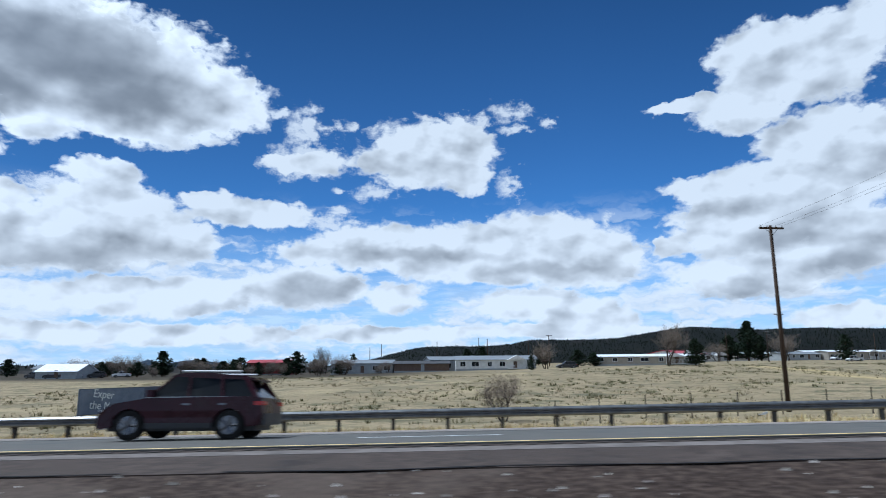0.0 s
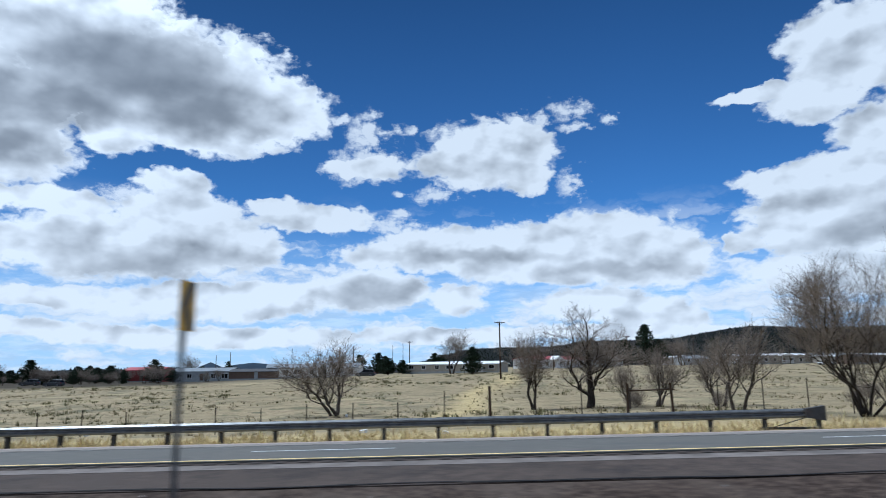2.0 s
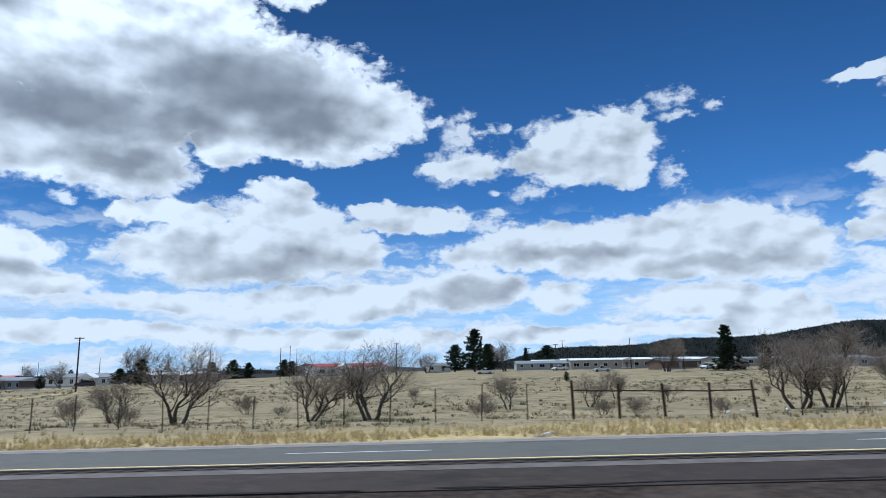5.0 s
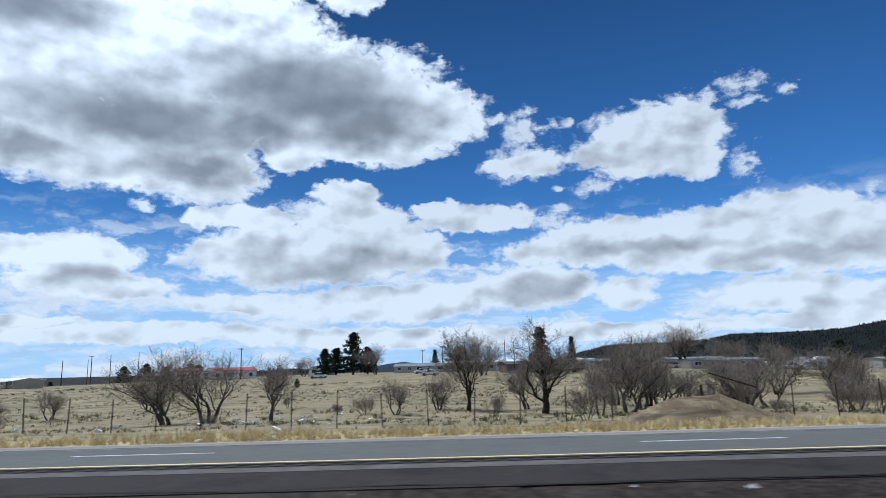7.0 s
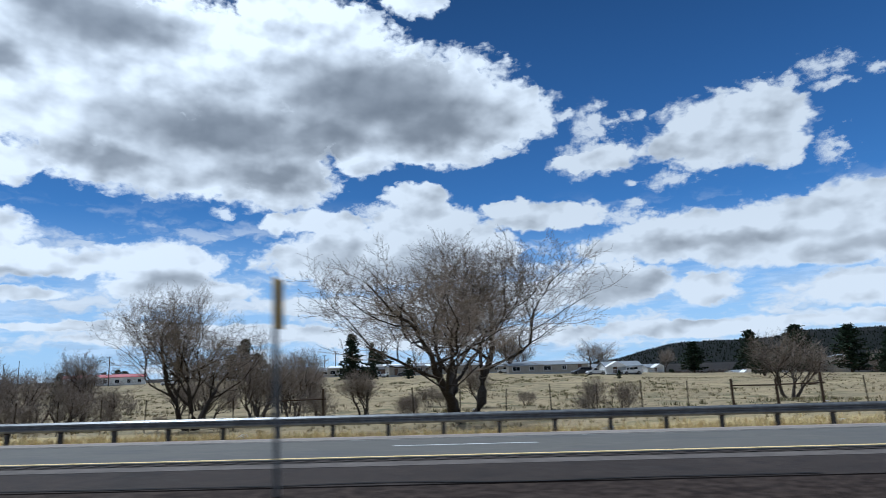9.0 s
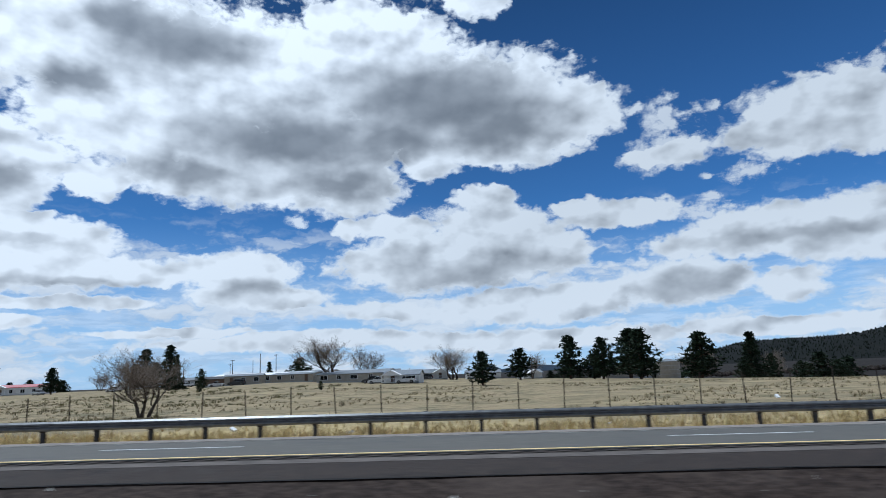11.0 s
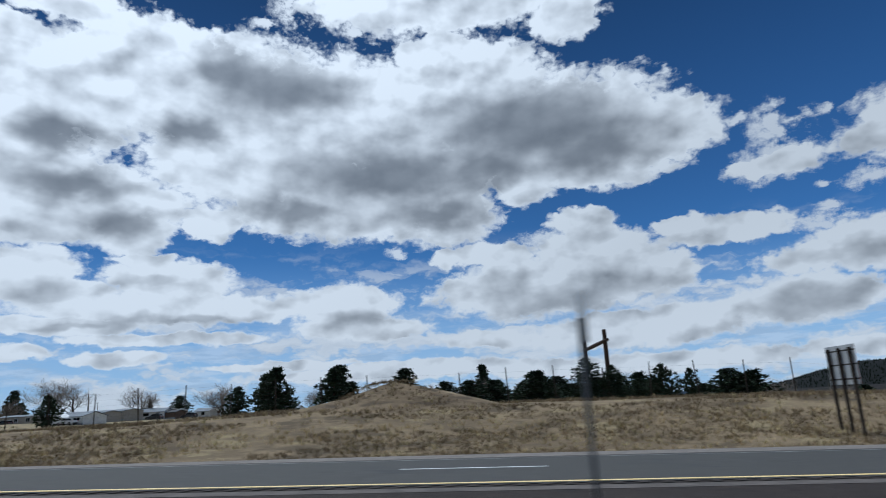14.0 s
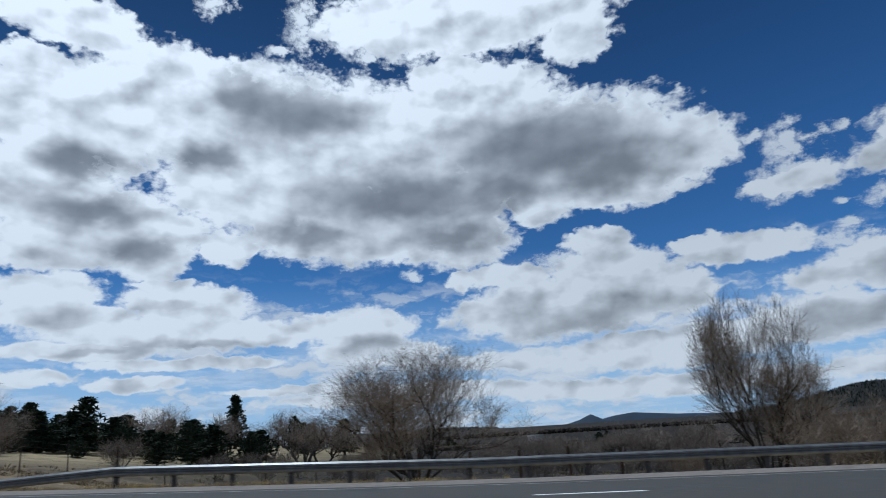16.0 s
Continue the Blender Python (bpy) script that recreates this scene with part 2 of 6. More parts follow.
    patch = n.math("ADD", low, n.math("MULTIPLY", n.math("SUBTRACT", n.noise(rows, 0.45, 4.0, 0.55, dims="2D"), 0.5), 1.1))
    far_cover = n.math("MULTIPLY", n.span(patch, 0.64, 0.92), n.math("MULTIPLY", n.span(el, 15.0, 8.5), 0.88))
    low_shade = n.math("ADD", n.math("MULTIPLY", n.math("SUBTRACT", low_up, low), 0.9), 0.16, clamp=True)
    pale = n.mix(far_cover, pale, n.mix(low_shade, (0.91, 0.885, 0.85), (0.54, 0.55, 0.57)))
    colour = n.mix(cover, pale, cloud)
    shine = n.add("ShaderNodeBackground", sockets={"Color": colour, "Strength": 1.0})
    out = n.tree.nodes.new("ShaderNodeOutputWorld")
    n.tree.links.new(shine.outputs[0], out.inputs[0])


make_world()

# ---------------------------------------------------------------- materials


def material(name, colours, scale=1.0, rough=0.8, metal=0.0, bump=0.0, stains=None, stretch=(1, 1, 1), vary=0.0, spots=None, detail=6.0, coat=0.0, later_tone=None):
    """Two or more colours mixed by grain, broad stains over them, relief, and a shift from piece to piece."""
    mat = bpy.data.materials.new(name)
    mat.use_nodes = True
    n = Nodes(mat.node_tree)
    where = n.tree.nodes.new("ShaderNodeTexCoord").outputs["Object"]
    if stretch != (1, 1, 1):
        where = n.vec("MULTIPLY", where, stretch)
    grain = n.noise(where, scale, detail, 0.6)
    colour = n.mix(n.span(grain, 0.32, 0.68), colours[0], colours[1])
    for k, extra in enumerate(colours[2:]):
        broad = n.noise(where, scale * (0.17 - 0.05 * k), 3.0, 0.55)
        colour = n.mix(n.span(broad, 0.45, 0.65), colour, extra)
    if stains:
        blot = n.noise(where, stains[0], 4.0, 0.65)
        colour = n.mix(n.span(blot, 0.52, 0.7, 0.0, stains[2]), colour, stains[1])
    if spots:
        dots = n.tree.nodes.new("ShaderNodeTexVoronoi")
        n.put(dots, "Vector", where)
        n.put(dots, "Scale", spots[0])
        colour = n.mix(n.span(dots.outputs["Distance"], spots[2], spots[2] * 0.6), colour, spots[1])
    if later_tone:
        tone_share = n.tree.nodes.new("ShaderNodeAttribute")
        tone_share.attribute_name = "later_tone"
        colour = n.mix(tone_share.outputs["Fac"], colour, n.mix(1.0, colour, later_tone, "MULTIPLY"))
    if vary:
        info = n.tree.nodes.new("ShaderNodeObjectInfo").outputs["Random"]
        island = n.tree.nodes.new("ShaderNodeNewGeometry").outputs["Random Per Island"]
        both = n.math("FRACT", n.math("ADD", info, island))
        hsv = n.tree.nodes.new("ShaderNodeHueSaturation")
        n.put(hsv, "Color", colour)
        n.put(hsv, "Value", n.span(both, 0, 1, 1 - vary, 1 + vary, smooth=False))
        n.put(hsv, "Hue", n.span(n.math("FRACT", n.math("MULTIPLY", both, 7.13)), 0, 1, 0.5 - vary * 0.05, 0.5 + vary * 0.05, smooth=False))
        colour = hsv.outputs[0]
    shade = n.tree.nodes.new("ShaderNodeBsdfPrincipled")
    n.put(shade, "Base Color", colour)
    n.put(shade, "Metallic", metal)
    n.put(shade, "Roughness", n.span(grain, 0.3, 0.7, rough - 0.08, min(1.0, rough + 0.08)))
    n.put(shade, "Coat Weight", coat)
    if rough >= 0.75:
        n.put(shade, "Specular IOR Level", 0.12)
    if bump:
        rise = n.tree.nodes.new("ShaderNodeBump")
        n.put(rise, "Strength", bump)
        n.put(rise, "Distance", 0.03)
        n.put(rise, "Height", n.noise(where, scale * 2.3, detail, 0.65))
        n.tree.links.new(rise.outputs[0], shade.inputs["Normal"])
    out = n.tree.nodes.new("ShaderNodeOutputMaterial")
    n.tree.links.new(shade.outputs[0], out.inputs[0])
    return mat


def ground_material():
    """Dry grass: straw on the verge, grey-green weeds in the field, bare earth on the banks."""
    mat = bpy.data.materials.new("dry_grass")
    mat.use_nodes = True
    n = Nodes(mat.node_tree)
    where = n.tree.nodes.new("ShaderNodeTexCoord").outputs["Object"]

    def share(name):
        node = n.tree.nodes.new("ShaderNodeAttribute")
        node.attribute_name = name
        return node.outputs["Fac"]

    grain = n.noise(where, 1.7, 7.0, 0.65)
    fine = n.noise(where, 9.0, 5.0, 0.6)
    broad = n.noise(where, 0.05, 4.0, 0.55)
    clump = n.noise(n.vec("MULTIPLY", where, (1.0, 1.0, 1.0)), 0.33, 5.0, 0.7)
    field = n.mix(n.span(grain, 0.35, 0.65), (0.25, 0.195, 0.11), (0.37, 0.295, 0.18))
    field = n.mix(n.span(clump, 0.50, 0.60, 0.0, 0.85), field, (0.10, 0.098, 0.052))
    pale_patch = n.noise(where, 0.09, 5.0, 0.6)
    field = n.mix(n.span(pale_patch, 0.52, 0.64, 0.0, 0.7), field, (0.40, 0.325, 0.185))
    field = n.mix(n.span(n.noise(where, 0.14, 6.0, 0.65), 0.5, 0.62, 0.0, 0.55), field, (0.15, 0.135, 0.085))
    field = n.mix(n.span(broad, 0.42, 0.62, 0.0, 0.6), field, (0.27, 0.215, 0.125))
    straw = n.mix(n.span(grain, 0.35, 0.65), (0.42, 0.32, 0.14), (0.60, 0.475, 0.24))
    straw = n.mix(n.span(clump, 0.55, 0.7, 0.0, 0.6), straw, (0.25, 0.18, 0.09))
    earth = n.mix(n.span(clump, 0.4, 0.62), (0.145, 0.105, 0.064), (0.255, 0.188, 0.113))
    earth = n.mix(n.span(grain, 0.5, 0.7, 0.0, 0.7), earth, (0.070, 0.052, 0.036))
    ledges = n.noise(n.vec("MULTIPLY", where, (0.35, 0.35, 2.6)), 1.1, 6.0, 0.65)
    earth = n.mix(n.span(ledges, 0.52, 0.62, 0.0, 0.8), earth, (0.055, 0.040, 0.028))
    earth = n.mix(n.span(ledges, 0.44, 0.36, 0.0, 0.7), earth, (0.33, 0.265, 0.145))
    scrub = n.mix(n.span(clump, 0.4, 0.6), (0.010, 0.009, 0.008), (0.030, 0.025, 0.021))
    gravel = n.mix(n.span(fine, 0.35, 0.7), (0.026, 0.018, 0.014), (0.085, 0.062, 0.048))
    gravel = n.mix(n.span(n.noise(n.vec("MULTIPLY", where, (0.5, 0.5, 1.0)), 0.9, 5.0, 0.6), 0.48, 0.64, 0.0, 0.6), gravel, (0.105, 0.082, 0.066))
    gravel = n.mix(share("later_tone"), gravel, n.mix(1.0, gravel, (0.62, 0.62, 0.64), "MULTIPLY"))
    colour = n.mix(share("straw"), field, straw)
    colour = n.mix(share("earth"), colour, earth)
    colour = n.mix(n.span(fine, 0.3, 0.7, 0.35, 0.0), colour, (0.09, 0.075, 0.05))
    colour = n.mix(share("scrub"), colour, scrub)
    colour = n.mix(share("gravel"), colour, gravel)
    shade = n.tree.nodes.new("ShaderNodeBsdfPrincipled")
    n.put(shade, "Base Color", colour)
    n.put(shade, "Roughness", 0.95)
    n.put(shade, "Specular IOR Level", 0.1)
    rise = n.tree.nodes.new("ShaderNodeBump")
    n.put(rise, "Strength", 0.6)
    n.put(rise, "Distance", 0.12)
    n.put(rise, "Height", grain)
    n.tree.links.new(rise.outputs[0], shade.inputs["Normal"])
    out = n.tree.nodes.new("ShaderNodeOutputMaterial")
    n.tree.links.new(shade.outputs[0], out.inputs[0])
    return mat


GROUND = ground_material()
MESA = [(-2413, 3616, -46), (-2245, 3763, -34), (-1964, 4007, -10), (-1890, 4065, 13), (-1826, 4109, 47), (-1780, 4164, 11), (-1706, 4223, 30), (-1621, 4296, 41), (-1406, 4498, 16), (-862, 4998, -15), (-404, 5418, -38)]
ASPHALT = material("asphalt", [(0.092, 0.088, 0.079), (0.132, 0.126, 0.113), (0.110, 0.105, 0.095)], 3.0, 0.85, bump=0.15, stains=(0.35, (0.078, 0.079, 0.082), 0.6), later_tone=(0.52, 0.53, 0.56))
OLD_ASPHALT = material("old_asphalt", [(0.046, 0.035, 0.029), (0.086, 0.067, 0.056), (0.064, 0.050, 0.042)], 4.0, 0.9, bump=0.4, stains=(0.8, (0.03, 0.026, 0.024), 0.7), later_tone=(0.55, 0.56, 0.58))
TAR = material("tar", [(0.012, 0.011, 0.011), (0.022, 0.02, 0.02)], 3.0, 0.92, bump=0.3)
PALE_SHOULDER = material("dusty_shoulder", [(0.175, 0.155, 0.137), (0.27, 0.24, 0.213)], 5.0, 0.95, bump=0.3, stains=(0.5, (0.14, 0.125, 0.112), 0.6), later_tone=(0.8, 0.8, 0.8))
PALE_GRAVEL = material("pale_gravel", [(0.24, 0.195, 0.165), (0.40, 0.345, 0.30)], 7.0, 0.95, bump=0.4, stains=(0.6, (0.20, 0.155, 0.12), 0.6))
GROOVE = material("milled_groove", [(0.045, 0.036, 0.031), (0.07, 0.057, 0.05)], 4.0, 0.9)
STONE = material("gravel_stone", [(0.22, 0.2, 0.18), (0.42, 0.39, 0.35)], 6.0, 0.9, vary=0.5)
YELLOW = material("yellow_paint", [(0.84, 0.63, 0.27), (0.78, 0.56, 0.21)], 9.0, 0.7, stains=(2.0, (0.28, 0.22, 0.12), 0.5))
WHITE_LINE = material("white_road_paint", [(0.78, 0.78, 0.76), (0.66, 0.66, 0.64)], 9.0, 0.7, stains=(2.5, (0.35, 0.35, 0.35), 0.5))
DUST = material("dusty_asphalt", [(0.13, 0.112, 0.10), (0.20, 0.175, 0.158)], 3.0, 0.9, bump=0.3, stains=(0.9, (0.09, 0.082, 0.076), 0.6), later_tone=(0.7, 0.7, 0.7))
OLD_LINE = material("worn_edge_paint", [(0.18, 0.18, 0.17), (0.36, 0.36, 0.34)], 2.0, 0.8, stains=(0.3, (0.08, 0.08, 0.08), 0.9))
STEEL = material("galvanised_steel", [(0.085, 0.09, 0.094), (0.15, 0.156, 0.16)], 5.0, 0.42, metal=0.35, stains=(0.7, (0.06, 0.06, 0.06), 0.5))
DARK_STEEL = material("weathered_steel", [(0.035, 0.035, 0.035), (0.07, 0.067, 0.064)], 5.0, 0.7, metal=0.3, stains=(2.0, (0.10, 0.06, 0.04), 0.4))
POST_WOOD = material("weathered_post_wood", [(0.03, 0.024, 0.02), (0.065, 0.053, 0.043)], 6.0, 0.9, bump=0.4, stretch=(4, 4, 0.6), vary=0.25)
POLE_WOOD = material("creosoted_pole_wood", [(0.035, 0.024, 0.018), (0.075, 0.052, 0.038)], 5.0, 0.85, bump=0.4, stretch=(4, 4, 0.3))
BARK = material("grey_bark", [(0.022, 0.018, 0.015), (0.055, 0.046, 0.038)], 6.0, 0.95, bump=0.6, stretch=(3, 3, 0.8))
YOUNG_BARK = material("young_grey_bark", [(0.050, 0.041, 0.034), (0.10, 0.083, 0.068)], 6.0, 0.95, bump=0.4, stretch=(3, 3, 0.8))
SHRUB_STEM = material("shrub_stems", [(0.085, 0.068, 0.054), (0.15, 0.122, 0.098)], 4.0, 0.95)
TWIG = material("bare_twigs", [(0.175, 0.141, 0.113), (0.275, 0.226, 0.182)], 2.0, 0.95, vary=0.25)
PINE_BARK = material("pine_bark", [(0.05, 0.035, 0.026), (0.10, 0.07, 0.05)], 6.0, 0.95, bump=0.5)
NEEDLE = material("pine_needles", [(0.014, 0.024, 0.014), (0.032, 0.048, 0.026)], 2.5, 0.8, vary=0.45)
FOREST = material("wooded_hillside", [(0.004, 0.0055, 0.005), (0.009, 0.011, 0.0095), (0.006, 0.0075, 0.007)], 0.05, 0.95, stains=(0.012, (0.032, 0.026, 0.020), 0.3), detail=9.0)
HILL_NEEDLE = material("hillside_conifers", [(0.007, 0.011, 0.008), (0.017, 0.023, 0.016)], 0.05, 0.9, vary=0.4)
# the blue haze of the air between is put into the mesa's colour
HAZE_BLUE = material("haze_tinted_mesa", [(0.018, 0.030, 0.048), (0.028, 0.043, 0.064)], 0.01, 0.95)
GRASS_BLADE = material("dry_grass_blades", [(0.40, 0.315, 0.155), (0.59, 0.48, 0.265)], 0.8, 0.95, vary=0.4)
BANK_BLADE = material("bank_grass_blades", [(0.18, 0.135, 0.078), (0.31, 0.24, 0.145)], 0.8, 0.95, vary=0.45)
OLIVE_WEED = material("olive_weeds", [(0.12, 0.112, 0.055), (0.21, 0.19, 0.10)], 0.6, 0.95, vary=0.4)
WEED = material("field_weeds", [(0.20, 0.17, 0.10), (0.32, 0.265, 0.16)], 0.6, 0.95, vary=0.4)
GREEN_SIGN = material("green_sign_sheet", [(0.006, 0.085, 0.06), (0.008, 0.10, 0.07)], 3.0, 0.45)
SIGN_WHITE = material("sign_white", [(0.72, 0.76, 0.74), (0.62, 0.66, 0.64)], 5.0, 0.5)
SIGN_YELLOW = material("sign_yellow", [(0.75, 0.42, 0.02), (0.66, 0.36, 0.02)], 3.0, 0.5)
BLACK = material("black_paint", [(0.012, 0.012, 0.014), (0.02, 0.02, 0.022)], 4.0, 0.5)
BARE_ALU = material("bare_aluminium", [(0.42, 0.43, 0.43), (0.52, 0.53, 0.53)], 4.0, 0.55, metal=0.55)
GLASS = material("window_glass", [(0.006, 0.008, 0.010), (0.012, 0.014, 0.017)], 2.0, 0.12)
RUBBER = material("rubber", [(0.012, 0.012, 0.012), (0.022, 0.022, 0.022)], 6.0, 0.85)
MAROON = material("maroon_car_paint", [(0.024, 0.003, 0.007), (0.032, 0.004, 0.010)], 2.0, 0.28, coat=0.12)
for glossy, amount in ((MAROON, 0.22), (GLASS, 0.2)):
    for shader in glossy.node_tree.nodes:
        if shader.type == "BSDF_PRINCIPLED":
            shader.inputs["Specular IOR Level"].default_value = amount
CHROME = material("alloy_rim", [(0.13, 0.13, 0.14), (0.22, 0.22, 0.23)], 4.0, 0.3, metal=0.9)
LAMP_RED = material("red_lamp_lens", [(0.35, 0.01, 0.01), (0.4, 0.015, 0.015)], 4.0, 0.2)
LAMP_CLEAR = material("clear_lamp_lens", [(0.7, 0.72, 0.74), (0.8, 0.8, 0.82)], 4.0, 0.15)


def paint(name, colour, rough=0.7, dirt=0.35):
    darker = tuple(c * 0.85 for c in colour)
    return material(name, [colour, darker], 1.5, rough, stains=(0.6, tuple(c * 0.6 for c in colour), dirt), bump=0.05)


WALLS = {
    "white": paint("white_siding", (0.72, 0.72, 0.70)),
    "grey": paint("grey_siding", (0.36, 0.38, 0.39)),
    "tan": paint("tan_siding", (0.36, 0.33, 0.28)),
    "brown": paint("brown_siding", (0.13, 0.085, 0.06)),
    "red": paint("red_siding", (0.20, 0.028, 0.026)),
}
ROOFS = {
    "white": paint("white_metal_roof", (0.80, 0.82, 0.84), 0.5),
    "grey": paint("grey_shingle_roof", (0.23, 0.25, 0.27), 0.85),
    "dark": paint("dark_shingle_roof", (0.085, 0.085, 0.09), 0.85),
    "red": paint("red_metal_roof", (0.36, 0.035, 0.045), 0.55),
}
TRIM = paint("white_trim", (0.76, 0.76, 0.75))

# ---------------------------------------------------------------- mesh helpers


class Mesh:
    """Vertices and faces of one mesh, put together from simple forms."""

    def __init__(self):
        self.v, self.f = [], []

    def box(self, a, b, m=None):
        base = len(self.v)
        for z in (a[2], b[2]):
            for x, y in ((a[0], a[1]), (b[0], a[1]), (b[0], b[1]), (a[0], b[1])):
                p = Vector((x, y, z))
                self.v.append(tuple(m @ p if m else p))
        for q in ((3, 2, 1, 0), (4, 5, 6, 7), (0, 1, 5, 4), (1, 2, 6, 5), (2, 3, 7, 6), (3, 0, 4, 7)):
            self.f.append(tuple(base + i for i in q))
        return self

    def prism(self, outline, a, b, axis="y"):
        """An outline in two axes, drawn out along the third from a to b."""
        base, n = len(self.v), len(outline)
        for w in (a, b):
            for p, q in outline:
                self.v.append({"y": (p, w, q), "x": (w, p, q), "z": (p, q, w)}[axis])
        self.f.append(tuple(range(base, base + n)))
        self.f.append(tuple(range(base + 2 * n - 1, base + n - 1, -1)))
        for i in range(n):
            j = (i + 1) % n
            self.f.append((base + i, base + n + i, base + n + j, base + j))
        return self

    def tube(self, points, radii, sides=6, caps=True):
        base, n = len(self.v), len(points)
        points = [Vector(p) for p in points]
        for k, p in enumerate(points):
            ahead = (points[min(k + 1, n - 1)] - points[max(k - 1, 0)]).normalized()
            side = ahead.cross(Vector((0, 0, 1)) if abs(ahead.z) < 0.9 else Vector((1, 0, 0))).normalized()
            other = ahead.cross(side)
            for i in range(sides):
                a = 2 * math.pi * i / sides
                self.v.append(tuple(p + (side * math.cos(a) + other * math.sin(a)) * radii[k]))
        for k in range(n - 1):
            for i in range(sides):
                j = (i + 1) % sides
                self.f.append((base + k * sides + i, base + k * sides + j, base + (k + 1) * sides + j, base + (k + 1) * sides + i))
        if caps:
            self.f.append(tuple(range(base + sides - 1, base - 1, -1)))
            self.f.append(tuple(range(base + (n - 1) * sides, base + n * sides)))
        return self

    def data(self, name, mat, smooth=False):
        mesh = bpy.data.meshes.new(name)
        mesh.from_pydata(self.v, [], self.f)
        if mat:
            mesh.materials.append(mat)
        if smooth:
            mesh.polygons.foreach_set("use_smooth", [True] * len(mesh.polygons))
        mesh.update()
        return mesh


def part(name, mesh, mat, parent, label="", smooth=False):
    ob = new(name, mesh.data(name, mat, smooth))
    ob.parent = parent
    if label:
        ob["label"] = label
    return ob


def thing(name, label, category, group="", m=None, kind=""):
    ob = new(name)
    ob.empty_display_size = 0.2
    if m is not None:
        ob.matrix_world = m
    return tagged(ob, label, category, group, kind)


# ---------------------------------------------------------------- the road's line and the lie of the land
STEP = 1.0
S_MIN, S_MAX = -420, 1000


def heading(s):
    u = min(max(s, 0.0), 534.0) / 100
    h = 0.0
    for c in (1.17545e-05, -0.000697059, 0.00618058, -0.0206732, 0.0311524, 0.132426, -0.00514371):
        h = h * u + c
    if s < 0:
        h += max(s, -160.0) * 0.00132
    return h


def eye_level(s):
    u = min(max(s, -60.0), 534.0) / 100
    z = 0.0
    for c in (0.011326, -0.158822, 0.127307, 1.54038, 0.0645534):
        z = z * u + c
    return z - max(0.0, s - 534.0) * 0.02


LINE_S = np.arange(S_MIN, S_MAX + 1, STEP)
LINE_H = np.array([heading(v) for v in LINE_S])
LINE_Z = np.array([eye_level(v) for v in LINE_S])
_dx, _dy = np.cos(LINE_H) * STEP, np.sin(LINE_H) * STEP
LINE_X = np.concatenate([[0], np.cumsum((_dx[1:] + _dx[:-1]) / 2)])
LINE_Y = np.concatenate([[0], np.cumsum((_dy[1:] + _dy[:-1]) / 2)])
LINE_X -= np.interp(0, LINE_S, LINE_X)
LINE_Y -= np.interp(0, LINE_S, LINE_Y)


def line_at(s):
    return tuple(float(np.interp(s, LINE_S, c)) for c in (LINE_X, LINE_Y, LINE_H, LINE_Z))


def plan(x, y):
    """How far along the road, and how far to the left of the driven line, a place is."""
    i = int(np.argmin((LINE_X - x) ** 2 + (LINE_Y - y) ** 2))
    h = LINE_H[i]
    px, py = x - LINE_X[i], y - LINE_Y[i]
    return float(LINE_S[i] + px * math.cos(h) + py * math.sin(h)), float(-px * math.sin(h) + py * math.cos(h))


def on_road(s, d):
    x, y, h, _ = line_at(s)
    return x - math.sin(h) * d, y + math.cos(h) * d


PAVED_S = (-150, 0, 79, 176, 226, 290, 376, 410, 440, 462, 480, 534, 800)
NEAR_DZ = (-1.25, -1.25, -1.33, -1.44, -1.40, -1.31, -1.13, -1.05, -1.10, -1.17, -1.19, -1.20, -1.20)
FAR_DZ = (-2.03, -2.03, -2.20, -2.24, -2.14, -2.00, -1.73, -1.66, -1.55, -1.47, -1.45, -1.40, -1.40)


def paved(s, d):
    """Height of the far carriageway below eye level: it leans into the bend."""
    near, far = float(np.interp(s, PAVED_S, NEAR_DZ)), float(np.interp(s, PAVED_S, FAR_DZ))
    return near + (far - near) * (d - 10.54) / (20.8 - 10.54)


# Heights below eye level at these distances from the driven line
AWAY = (27, 33, 38, 43, 62, 90, 130, 170, 230, 330, 480)
STATIONS = []


def station(s, *heights):
    STATIONS.append((s, heights))


station(-420, -3.0, -3.5, -3.8, -4.0, -4.1, -3.6, -2.6, -2.3, -2.5, -3.0, -4.0)
station(0, -2.9, -3.4, -3.7, -3.9, -4.0, -3.2, -2.1, -1.8, -1.9, -2.5, -4.0)
station(60, -2.9, -3.2, -3.4, -3.7, -4.1, -3.2, -1.9, -1.4, -1.2, -1.5, -3.0)
station(95, -2.9, -3.2, -3.3, -3.5, -4.1, -3.5, -2.2, -1.6, -1.2, -1.0, -3.0)
station(170, -2.7, -3.1, -3.3, -3.5, -4.8, -4.0, -3.2, -2.4, -1.8, -1.8, -3.0)
station(250, -2.6, -3.2, -3.5, -3.8, -4.5, -4.8, -3.6, -2.5, -1.9, -2.0, -3.0)
station(290, -2.7, -3.1, -3.3, -3.4, -3.8, -3.4, -2.2, -1.5, -1.4, -2.0, -3.0)
station(360, -2.3, -2.6, -2.7, -2.8, -2.9, -2.8, -2.4, -2.0, -2.0, -2.5, -4.0)
station(412, -1.9, -1.9, -1.85, -1.8, -1.9, -2.0, -2.0, -2.0, -2.2, -3.0, -4.0)
station(440, -1.5, -0.8, -0.65, -0.7, -1.2, -1.6, -1.8, -2.0, -2.4, -3.5, -5.0)
station(462, -1.2, -0.05, 0.15, 0.0, -0.9, -1.4, -1.9, -2.5, -3.5, -5.0, -7.0)
station(485, -1.15, 0.1, 0.3, 0.2, -0.8, -1.6, -2.8, -4.0, -5.0, -7.0, -9.0)
